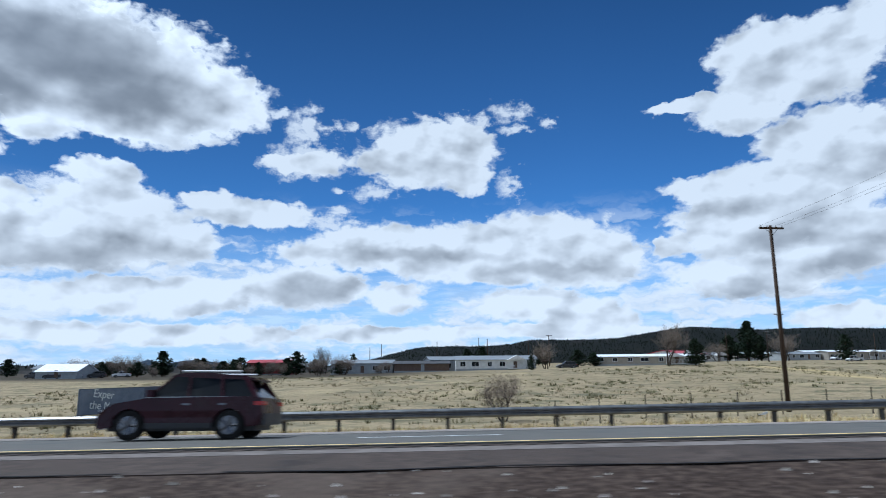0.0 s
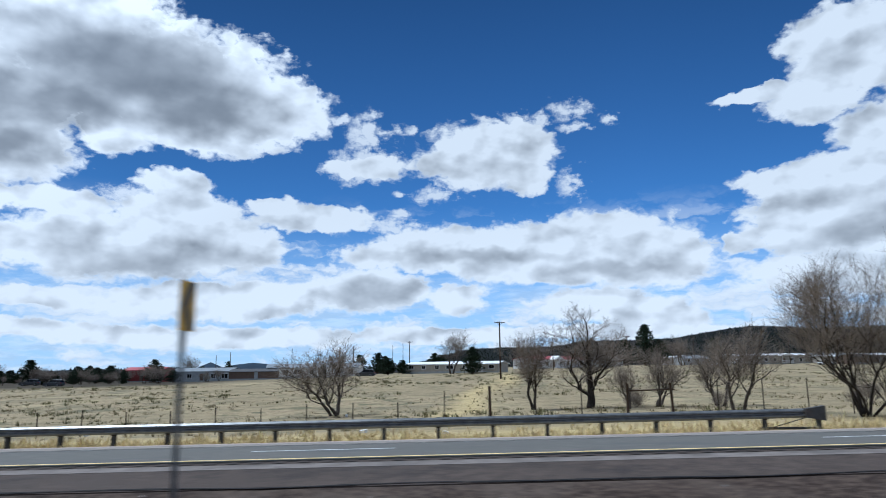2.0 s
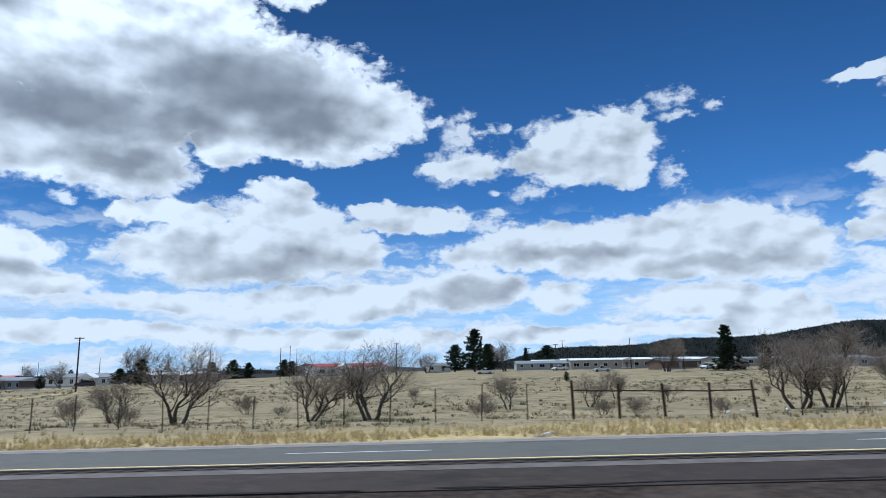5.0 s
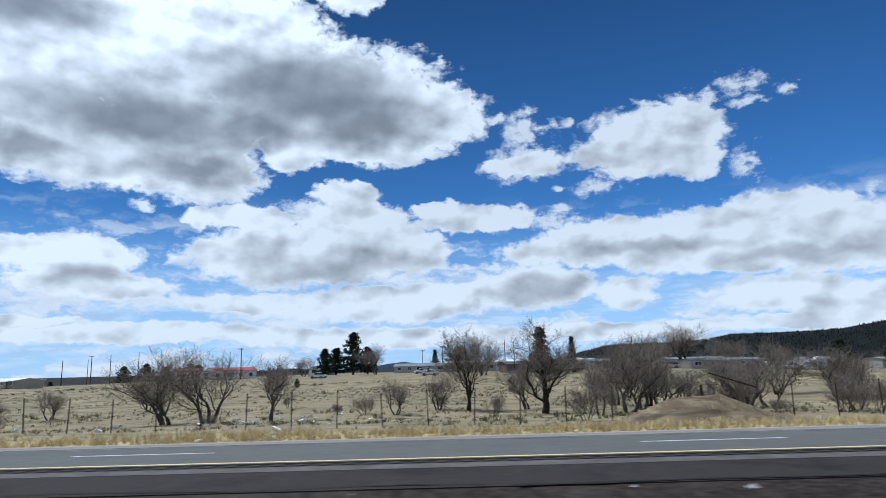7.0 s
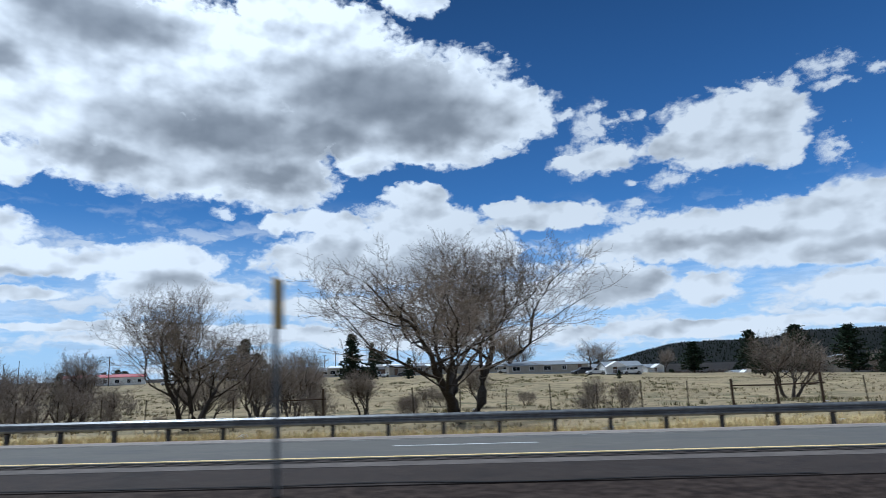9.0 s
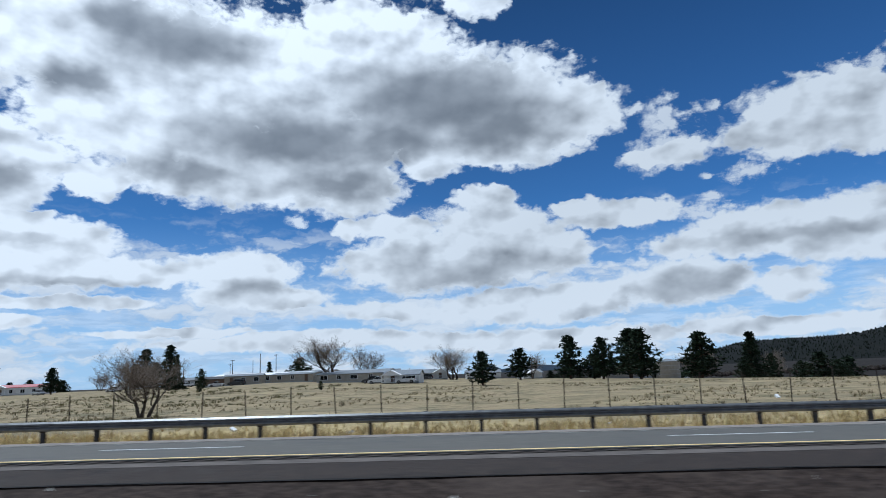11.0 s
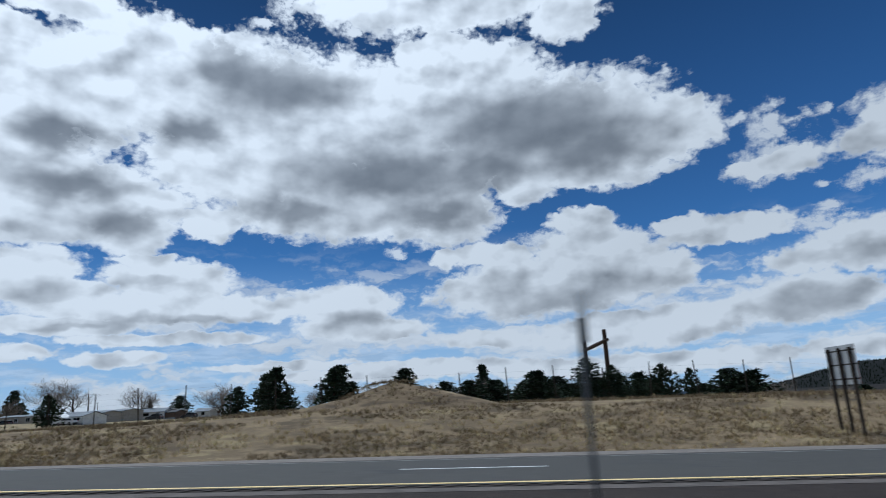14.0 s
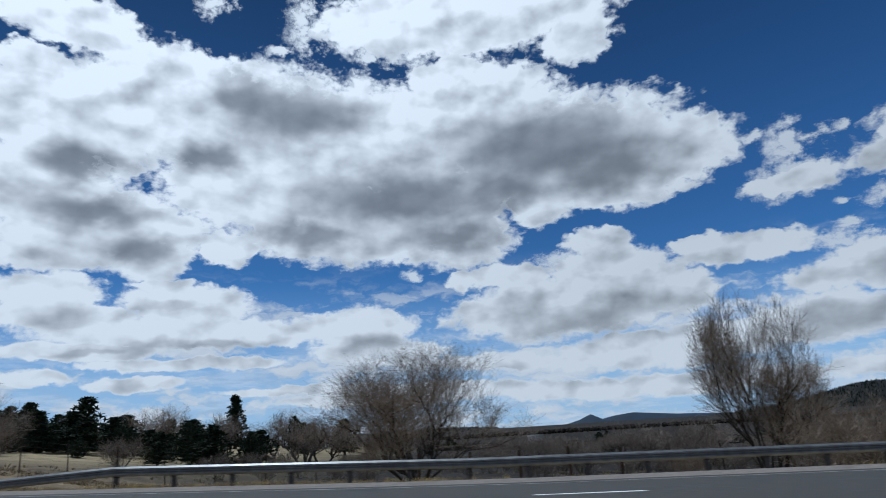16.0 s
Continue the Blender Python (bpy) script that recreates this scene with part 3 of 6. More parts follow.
station(503, -1.45, -1.35, -1.35, -1.5, -2.4, -3.5, -4.8, -5.5, -6.5, -8.0, -10.0)
station(517, -2.0, -2.6, -3.0, -3.3, -4.3, -5.2, -6.0, -6.5, -7.5, -9.0, -11.0)
station(560, -2.3, -3.0, -3.4, -3.8, -4.8, -5.8, -6.6, -7.5, -8.5, -10.0, -12.0)
station(1000, -2.3, -3.0, -3.4, -3.8, -4.8, -5.8, -7.0, -9.0, -10.5, -12.0, -14.0)
STATION_S = [row[0] for row in STATIONS]
STATION_DZ = np.array([row[1] for row in STATIONS])
MOUNDS = ((241.8, 41.0, 5.6, 3.8, 1.75), (459.2, 37.0, 4.5, 4.0, 1.45))


def ground_dz(s, d):
    edge = paved(s, 20.8) - 0.03
    if d < -9.5:
        z = -1.3 + max(d, -40) * 0.02 + 0.19
    elif d < 3.6:
        z = -1.62
    elif d <= 8.28:
        u = (d - 3.6) / 4.7
        z = (1 - u) * -1.55 + u * (paved(s, 10.54) - 0.055) - 0.16 * math.sin(math.pi * u)
    elif d < 10.3:
        z = paved(s, 10.54) - (0.10 if d > 8.3 else 0.055)
    elif d < 20.8:
        z = paved(s, d) - 0.12
    else:
        row = np.array([np.interp(s, STATION_S, STATION_DZ[:, k]) for k in range(len(AWAY))])
        z = float(np.interp(d, (20.8, 22.6, *AWAY), (edge, edge - 0.18, *row)))
        for ms, md, rs, rd, top in MOUNDS:
            q = ((s - ms) / rs) ** 2 + ((d - md) / rd) ** 2
            if q < 1:
                z += top * (1 - max(q, 0.06)) ** 1.4
        if d > 24:
            lump = noise.noise((s * 0.07, d * 0.07, 3.0)) * 0.22 + noise.noise((s * 0.4, d * 0.4, 7.0)) * 0.05
            z += lump * min(1.0, (d - 24) / 8)
    return z


def ground_z(x, y):
    s, d = plan(x, y)
    s, d = min(max(s, S_MIN), S_MAX), min(max(d, -300), 480)
    return line_at(s)[3] + ground_dz(s, d)


# ---------------------------------------------------------------- the ground: one sheet out to the horizon
def build_ground():
    stations = [*range(-420, -60, 30), *range(-60, 600, 3), *range(600, 1001, 40)]
    across = [-300, -150, -80, -40, -20, -9.6, -9.4, 3.5, 3.7, 4.6, 5.5, 6.5, 7.4, 8.27, 8.4, 10.2, 10.35, 20.7, 20.85, 22.6, 25]
    across += [27, 29, 31, 33, 34.5, 36, 37.5, 39, 40.5, 42, 43.5, 46, 49, 53, 58, 64, 72, 82, 95, 110, 130, 150, 170, 200, 230, 280, 330, 400, 480]
    verts, kinds = [], {k: [] for k in ("straw", "earth", "scrub", "gravel", "later_tone")}
    for s in stations:
        x, y, h, z0 = line_at(s)
        for d in across:
            verts.append((x - math.sin(h) * d, y + math.cos(h) * d, z0 + ground_dz(s, d)))
            wave = 2.5 * noise.noise((s * 0.05, d * 0.05, 1.0))
            verge = max(0.0, min(1.0, (39 + wave * 2 - d) / 9)) if d > 20 else 0.0
            bank = max(0.0, min(1.0, (s - 385 - wave * 6) / 60)) * max(0.0, min(1.0, (530 - s) / 20)) * max(0.0, min(1.0, (60 - d) / 12)) if d > 20 else 0.0
            for ms, md, rs, rd, _ in MOUNDS:
                if ((s - ms) / rs) ** 2 + ((d - md) / rd) ** 2 < 1.1:
                    bank, verge = 1.35, 0.0
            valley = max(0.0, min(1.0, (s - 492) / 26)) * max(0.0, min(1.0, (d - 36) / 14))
            kinds["straw"].append(verge * max(0.0, 1 - 0.75 * bank))
            track = max(0.0, min(1.0, (s - 338 - wave * 5) / 22)) * max(0.0, 1 - abs(d - 28 - wave * 0.5) / 4.0) if d > 20 else 0.0
            kinds["earth"].append(min(1.0, max(bank * 0.9, track * 0.8)))
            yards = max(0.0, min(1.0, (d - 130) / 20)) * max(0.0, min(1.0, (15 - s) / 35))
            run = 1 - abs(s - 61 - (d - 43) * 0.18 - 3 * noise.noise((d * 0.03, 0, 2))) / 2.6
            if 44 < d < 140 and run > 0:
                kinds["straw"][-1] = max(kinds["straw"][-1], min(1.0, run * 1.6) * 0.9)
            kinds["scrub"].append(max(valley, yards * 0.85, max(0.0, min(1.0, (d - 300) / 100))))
            kinds["later_tone"].append(min(1.0, max(0.0, (s - 110) / 90)))
            kinds["gravel"].append(1.0 if 3.4 < d < 8.3 or 20.9 > d > 8.3 else 0.0)
    nd, ns = len(across), len(stations)
    faces = [(i * nd + j, (i + 1) * nd + j, (i + 1) * nd + j + 1, i * nd + j + 1) for i in range(ns - 1) for j in range(nd - 1)]
    rim = [j for j in range(nd)] + [i * nd + nd - 1 for i in range(1, ns)] + [(ns - 1) * nd + j for j in range(nd - 2, -1, -1)] + [i * nd for i in range(ns - 2, 0, -1)]
    centre = Vector((250, 120, 0))
    last = rim
    for reach, drop in ((900, -4.0), (1800, -6.0), (4800, -9.0)):
        ring = []
        for v in rim:
            way = Vector(verts[v]) - centre
            way.z = 0
            way.normalize()
            p = centre + way * reach
            ring.append(len(verts))
            verts.append((p.x, p.y, drop))
            for k, share in (("straw", 0), ("earth", 0), ("scrub", 1.0), ("gravel", 0), ("later_tone", 0)):
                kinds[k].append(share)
        for i in range(len(rim)):
            j = (i + 1) % len(rim)
            faces.append((last[i], last[j], ring[j], ring[i]))
        last = ring
    mesh = bpy.data.meshes.new("ground")
    mesh.from_pydata(verts, [], faces)
    for k, values in kinds.items():
        mesh.attributes.new(k, "FLOAT", "POINT").data.foreach_set("value", values)
    mesh.materials.append(GROUND)
    mesh.polygons.foreach_set("use_smooth", [True] * len(mesh.polygons))
    mesh.update()
    bm = bmesh.new()
    bm.from_mesh(mesh)
    bmesh.ops.recalc_face_normals(bm, faces=bm.faces)
    bm.to_mesh(mesh)
    bm.free()
    tagged(new("ground", mesh), "dry straw-coloured grassland with weeds and bare earth", "ground", kind="structure")


build_ground()


def later_share(s, d):
    """How far the pavement here has its darker tone, which grows along the road."""
    return min(1.0, max(0.0, (s - 110) / 90)) if d < 10.3 else min(1.0, max(0.0, (s - 340) / 150))


def strip(name, d0, d1, s0, s1, height, lift, mat, step=4.0, thick=0.2):
    """A band along the road between two distances from the driven line."""
    m, n = Mesh(), max(1, int(round((s1 - s0) / step)))
    for k in range(n + 1):
        s = s0 + (s1 - s0) * k / n
        z0 = line_at(s)[3]
        for d, low in ((d0, 0), (d1, 0), (d1, 1), (d0, 1)):
            x, y = on_road(s, d)
            m.v.append((x, y, z0 + height(s, d) + lift - low * thick))
    for k in range(n):
        a, b = 4 * k, 4 * k + 4
        for i in range(4):
            j = (i + 1) % 4
            m.f.append((a + i, b + i, b + j, a + j))
    m.f += [(0, 1, 2, 3), (4 * n + 3, 4 * n + 2, 4 * n + 1, 4 * n)]
    mesh = m.data(name, mat)
    mesh.attributes.new("later_tone", "FLOAT", "POINT").data.foreach_set("value", [later_share(s0 + (s1 - s0) * (i // 4) / n, d0) for i in range(len(m.v))])
    bm = bmesh.new()
    bm.from_mesh(mesh)
    bmesh.ops.recalc_face_normals(bm, faces=bm.faces)
    bm.to_mesh(mesh)
    bm.free()
    return new(name, mesh)


def near_dz(s, d):
    return paved(s, 10.54) - (10.54 - d) * 0.02


tagged(strip("road", 10.3, 20.8, -400, 980, paved, 0.0, ASPHALT), "grey asphalt far carriageway of two lanes", "road", kind="structure")
tagged(strip("road_shoulder", 8.3, 10.3, -400, 980, near_dz, -0.004, OLD_ASPHALT), "dark worn asphalt shoulder beside the median", "road shoulder", kind="structure")
tagged(strip("road_driven", -9.4, 3.6, -400, 980, lambda s, d: -1.48 - 0.02 * d, 0.0, ASPHALT), "grey asphalt near carriageway", "road", kind="structure")
tagged(strip("yellow_line", 10.44, 10.63, -400, 980, paved, 0.006, YELLOW, thick=0.005), "worn yellow edge line on asphalt", "road marking", kind="structure")
tagged(strip("edge_seam", 9.68, 10.06, -400, 980, near_dz, 0.001, DUST, thick=0.004), "pale dusty asphalt seam beside the yellow line", "road marking", kind="structure")
tagged(strip("edge_line", 17.82, 17.92, -400, 980, paved, 0.006, OLD_LINE, thick=0.005), "worn white edge line on asphalt", "road marking", kind="structure")

def rumble():
    """Grooves milled across the edge of the shoulder, too many to count."""
    m, s = Mesh(), -60.0
    while s < 600:
        z = line_at(s)[3] + near_dz(s, 10.3) + 0.006
        base = len(m.v)
        for u, d in ((s, 10.13), (s + 0.17, 10.13), (s + 0.17, 10.36), (s, 10.36)):
            x, y = on_road(u, d)
            m.v.append((x, y, z))
        m.f.append((base, base + 1, base + 2, base + 3))
        s += 0.36
    tagged(new("rumble_strip", m.data("rumble_strip", GROOVE)), "dark milled rumble grooves beside the yellow line", "rumble strip", kind="stuff")


rumble()
tagged(strip("shoulder_far", 18.5, 20.78, -400, 980, paved, 0.006, PALE_SHOULDER, thick=0.005), "pale dusty chip-sealed shoulder of the far carriageway", "road shoulder", kind="structure")
tagged(strip("gravel_edge", 20.7, 22.2, -400, 980, lambda s, d: paved(s, 20.8) - (d - 20.7) * 0.083, 0.012, PALE_GRAVEL), "pale pinkish gravel along the pavement edge", "road edge", kind="structure")


def lane_dashes():
    for k in range(-6, 54):
        s = 12.192 * (k - 0.157) * 1.0
        ob = strip("lane_dash", 14.11, 14.28, s, s + 3.05, paved, 0.006, WHITE_LINE, step=1.6, thick=0.005)
        tagged(ob, "white dashed lane line painted on asphalt", "road marking", "lane dashes", "structure")


lane_dashes()


def tar_cracks():
    """The sealed joint between shoulder and median, wandering and broken."""
    rng = random.Random(4)
    m = Mesh()
    s = -60.0
    while s < 600:
        length = rng.uniform(5, 16)
        n = int(length / 0.5)
        d = 8.36 + rng.uniform(-0.05, 0.05)
        wide = rng.uniform(0.02, 0.05)
        base = len(m.v)
        for k in range(n + 1):
            u = s + k * 0.5
            off = noise.noise((u * 0.5, 0, 0)) * 0.12
            w = wide * (0.5 + abs(noise.noise((u * 1.3, 5, 0))) * 2.0)
            for side in (-1, 1):
                x, y = on_road(u, d + off + side * w)
                m.v.append((x, y, line_at(u)[3] + near_dz(u, d + off) + 0.004))
        for k in range(n):
            a = base + 2 * k
            m.f.append((a, a + 2, a + 3, a + 1))
        s += length + rng.uniform(-1.0, 1.2)
    tagged(new("tar_joint", m.data("tar_joint", TAR)), "black broken tar joint along the shoulder", "tar joint", kind="structure")


tar_cracks()

# ---------------------------------------------------------------- hills and far land


def ridge(name, line, depth, mat, label, rough=6.0, seed=1.0):
    """A long hill along a crest line of (x, y, height) points, sloping to the ground on both sides."""
    pts = []
    for (a, b) in zip(line[:-1], line[1:]):
        n = max(2, int((Vector(b) - Vector(a)).length / 25))
        pts += [Vector(a).lerp(Vector(b), k / n) for k in range(n)]
    pts.append(Vector(line[-1]))
    m, rows = Mesh(), 13
    for k, p in enumerate(pts):
        ahead = pts[min(k + 1, len(pts) - 1)] - pts[max(k - 1, 0)]
        side = Vector((ahead.y, -ahead.x, 0)).normalized()
        for j in range(rows):
            u = j / (rows - 1) * 2 - 1
            q = p + side * u * depth
            fall = (1 - abs(u) ** 1.5) ** 1.3 if abs(u) < 1 else 0
            z = -14 + (p.z + 14) * fall
            z += (noise.noise((q.x * 0.008, q.y * 0.008, seed)) * rough + noise.noise((q.x * 0.03, q.y * 0.03, seed)) * rough * 0.3) * min(1.0, fall * 2)
            m.v.append((q.x, q.y, z))
    for k in range(len(pts) - 1):
        for j in range(rows - 1):
            a = k * rows + j
            m.f.append((a, a + 1, a + rows + 1, a + rows))
    return tagged(new(name, m.data(name, mat, True)), label, "hill", kind="structure"), m


HILL_MESHES = []
for name, depth, count, line in (
    ("hill_far", 620, 15000, [(-800, 3390, -16), (-600, 3340, -9), (-480, 3310, 2), (-400, 3300, 14), (-300, 3300, 40), (-225, 3300, 60), (-140, 3300, 78), (-72, 3300, 90), (60, 3300, 89), (170, 3300, 88), (330, 3300, 98), (430, 3300, 122), (540, 3300, 117), (720, 3290, 118), (860, 3280, 122), (1030, 3280, 152), (1230, 3280, 176), (1350, 3260, 170), (1510, 3250, 160), (1850, 3250, 166), (2200, 3200, 160), (2700, 3000, 150)]),
    ("rise_far", 220, 900, [(-1250, 1490, -9), (-1000, 1515, 1), (-897, 1522, 5), (-755, 1522, 7), (-640, 1523, -1), (-560, 1525, -9)]),
):
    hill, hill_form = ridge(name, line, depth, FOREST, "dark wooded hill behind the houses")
    HILL_MESHES.append((hill_form, count))
ridge("mesa", MESA, 200, HAZE_BLUE, "distant mesa on the horizon, haze blue put into its colour", rough=1.5)


def wood_on(m, count, size, seed, name="hill_woods", keep=lambda p: True):
    """Conifers far off on a hillside: narrow ragged cones, too many to count."""
    rng = random.Random(seed)
    t = Mesh()
    for _ in range(count):
        f = m.f[rng.randrange(len(m.f))]
        u, w = rng.random(), rng.random()
        a, b, c, d = (Vector(m.v[i]) for i in f)
        p = (a.lerp(b, u)).lerp(d.lerp(c, u), w)
        if p.z < -6 or not keep(p):
            continue
        h = size * rng.uniform(0.5, 1.25)
        base = len(t.v)
        for level, wide in ((0.05, 0.30), (0.5, 0.22)):
            for i in range(5):
                ang = i * 1.2566 + rng.uniform(-0.4, 0.4)
                r = h * wide * rng.uniform(0.6, 1.2)
                t.v.append((p.x + math.cos(ang) * r, p.y + math.sin(ang) * r, p.z + h * level))
        t.v.append((p.x, p.y, p.z + h))
        for i in range(5):
            j = (i + 1) % 5
            t.f += [(base + i, base + j, base + 5 + j, base + 5 + i), (base + 5 + i, base + 5 + j, base + 10)]
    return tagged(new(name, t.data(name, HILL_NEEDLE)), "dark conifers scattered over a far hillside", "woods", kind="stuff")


for hill_index, (hill_mesh, count) in enumerate(HILL_MESHES):
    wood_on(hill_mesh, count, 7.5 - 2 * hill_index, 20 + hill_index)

# ---------------------------------------------------------------- trees


def grow_bare(seed, height, spread, stems, levels, twigs, lean=0.35, girth=0.46, fork=0.40):
    """Trunk and limbs, and twigs, of a leafless tree at the origin; its twigs end on a rounded crown."""
    rng = random.Random(seed)
    wood, fine = Mesh(), Mesh()
    counts = (6 if stems == 1 else 4, 5, 5, 5, 5)
    shrink = (0.75, 0.68, 0.60, 0.55, 0.5)
    middle = Vector((0, 0, 0.58 * height))

    def outside(p):
        q = p - middle
        bulge = 1 + 0.16 * noise.noise((q.x * 0.9 + seed, q.y * 0.9, q.z * 0.9))
        return math.hypot(q.x, q.y) / (girth * height * bulge), q.z / (0.42 * height * bulge)

    def limb(p, way, length, radius, level):
        steps = (7, 7, 5, 3, 2, 2)[level]
        pts, rad = [p.copy()], [radius]
        end_radius = radius * 0.5
        for k in range(steps):
            jitter = Vector((rng.gauss(0, 1), rng.gauss(0, 1), rng.gauss(0, 0.8))) * (0.13, 0.21, 0.26, 0.26, 0.26, 0.24)[level]
            way = (way + jitter + Vector((0, 0, (0.04, 0.13, 0.16, 0.15, 0.12, 0.10)[level]))).normalized()
            pts.append(pts[-1] + way * length / steps)
            rad.append(max(0.0045, radius + (end_radius - radius) * (k + 1) / steps))
            a, c = outside(pts[-1])
            if a * a + max(c, 0) ** 2 > 1 and k > 0:
                break
        steps = len(pts) - 1
        if level >= levels:
            fine.tube(pts, rad, 3, caps=False)
            return
        if level < 3:
            wood.tube(pts, rad, (8, 6, 4)[level], caps=level == 0)
        else:
            fine.tube(pts, rad, 3, caps=False)
        count = counts[level] if level < levels - 1 else twigs
        first = 0.2 if level else (0.3 if stems == 1 else 0.45)
        phase = rng.uniform(0, 6.28)
        for c in range(count):
            u = first + (1 - first) * (c + rng.random()) / count
            at = min(u * steps, steps - 1e-3)
            k = int(at)
            q = pts[k].lerp(pts[k + 1], at - k)
            # branches leave in turn all round the limb
            ang = phase + 2.4 * c
            side = way.cross(Vector((0.3, 0.2, 1))).normalized()
            out = side * math.cos(ang) + way.cross(side) * math.sin(ang)
            turn = (way * 0.75 + out * spread * rng.uniform(0.7, 1.3)).normalized()
            turn.z = max(turn.z, -0.2)
            r = (rad[k] * (1 - at + k) + rad[k + 1] * (at - k)) * 0.55
            limb(q, turn, length * shrink[level] * rng.uniform(0.75, 1.2), max(r, 0.006), level + 1)
        a, c = outside(pts[-1])
        if a * a + max(c, 0) ** 2 < 1:
            limb(pts[-1], way, length * shrink[level], max(end_radius * 0.9, 0.008), level + 1)

    for k in range(stems):
        a = 2 * math.pi * (k + rng.random() * 0.6) / stems
        out = Vector((math.cos(a), math.sin(a), 0))
        start = out * (0.15 if stems > 1 else 0.0) - Vector((0, 0, 0.25))
        limb(start, (Vector((0, 0, 1)) + out * (lean * (rng.uniform(0.6, 1.3) if stems < 5 else rng.uniform(0.05, 1.4)) if stems > 1 else 0.05)).normalized(), height * fork * rng.uniform(0.9, 1.1), height * (0.031 if stems == 1 else 0.019 if stems < 5 else 0.010), 0)
    zs = sorted(v[2] for v in fine.v)
    top = max(zs[int(len(zs) * 0.995)], 0.1)
    wide = sorted(math.hypot(v[0], v[1]) for v in fine.v)[int(len(fine.v) * 0.97)]
    return wood, fine, top, wide


def tree_pattern(name, seed, **grown):
    wood, fine, top, wide = grow_bare(seed, **grown)
    return wood.data(name + "_trunk", SHRUB_STEM if name == "shrub" else YOUNG_BARK if name == "thicket_tree" else BARK, True), fine.data(name + "_twigs", TWIG), top, wide


BIG_BARE = [
    tree_pattern("broad_tree", 11, height=10, spread=0.68, stems=1, levels=5, twigs=6, girth=0.52, fork=0.40),
    tree_pattern("tall_tree", 23, height=10, spread=0.5, stems=2, levels=5, twigs=4, lean=0.2, girth=0.38),
    tree_pattern("leaning_tree", 37, height=10, spread=0.6, stems=2, levels=5, twigs=4, lean=0.3, girth=0.46),
    tree_pattern("fan_tree", 45, height=10, spread=0.55, stems=10, levels=4, twigs=8, lean=0.85, girth=0.55, fork=0.46),
    tree_pattern("vase_tree", 47, height=10, spread=0.45, stems=7, levels=4, twigs=8, lean=0.5, girth=0.46, fork=0.48),
    tree_pattern("spreading_tree", 58, height=10, spread=0.75, stems=3, levels=5, twigs=4, lean=0.5, girth=0.5, fork=0.36),
]
SMALL_BARE = [
    tree_pattern("thicket_tree", 51, height=6, spread=0.65, stems=3, levels=4, twigs=5, lean=0.5),
    tree_pattern("thicket_tree", 63, height=6, spread=0.7, stems=3, levels=4, twigs=5, lean=0.6),
    tree_pattern("thicket_tree", 77, height=6, spread=0.6, stems=2, levels=4, twigs=6, lean=0.4),
]
SHRUB = [
    tree_pattern("shrub", 81, height=3, spread=0.6, stems=8, levels=3, twigs=4, lean=0.6, girth=0.55, fork=0.45),
    tree_pattern("shrub", 93, height=3, spread=0.7, stems=9, levels=3, twigs=4, lean=0.8, girth=0.6, fork=0.42),
]


def plant_bare(patterns, pick, x, y, top, wide, label, name, group):
    base = ground_z(x, y)
    wood, fine, height, reach = patterns[pick % len(patterns)]
    h = max(top - base, 0.8)
    k = h / height
    side = k * wide * (1.0 if name == "bare_shrub" else 1.3)
    rng = random.Random(int(x * 13 + y * 7))
    tree = thing(name, label, "tree" if name != "bare_shrub" else "shrub", group)
    tree.matrix_world = Matrix.LocRotScale((x, y, base), Euler((0, 0, rng.uniform(0, 6.28))), (side, side, k))
    for part_name, data in (("trunk", wood), ("crown", fine)):
        ob = new(part_name, data)
        ob.parent = tree
    return tree


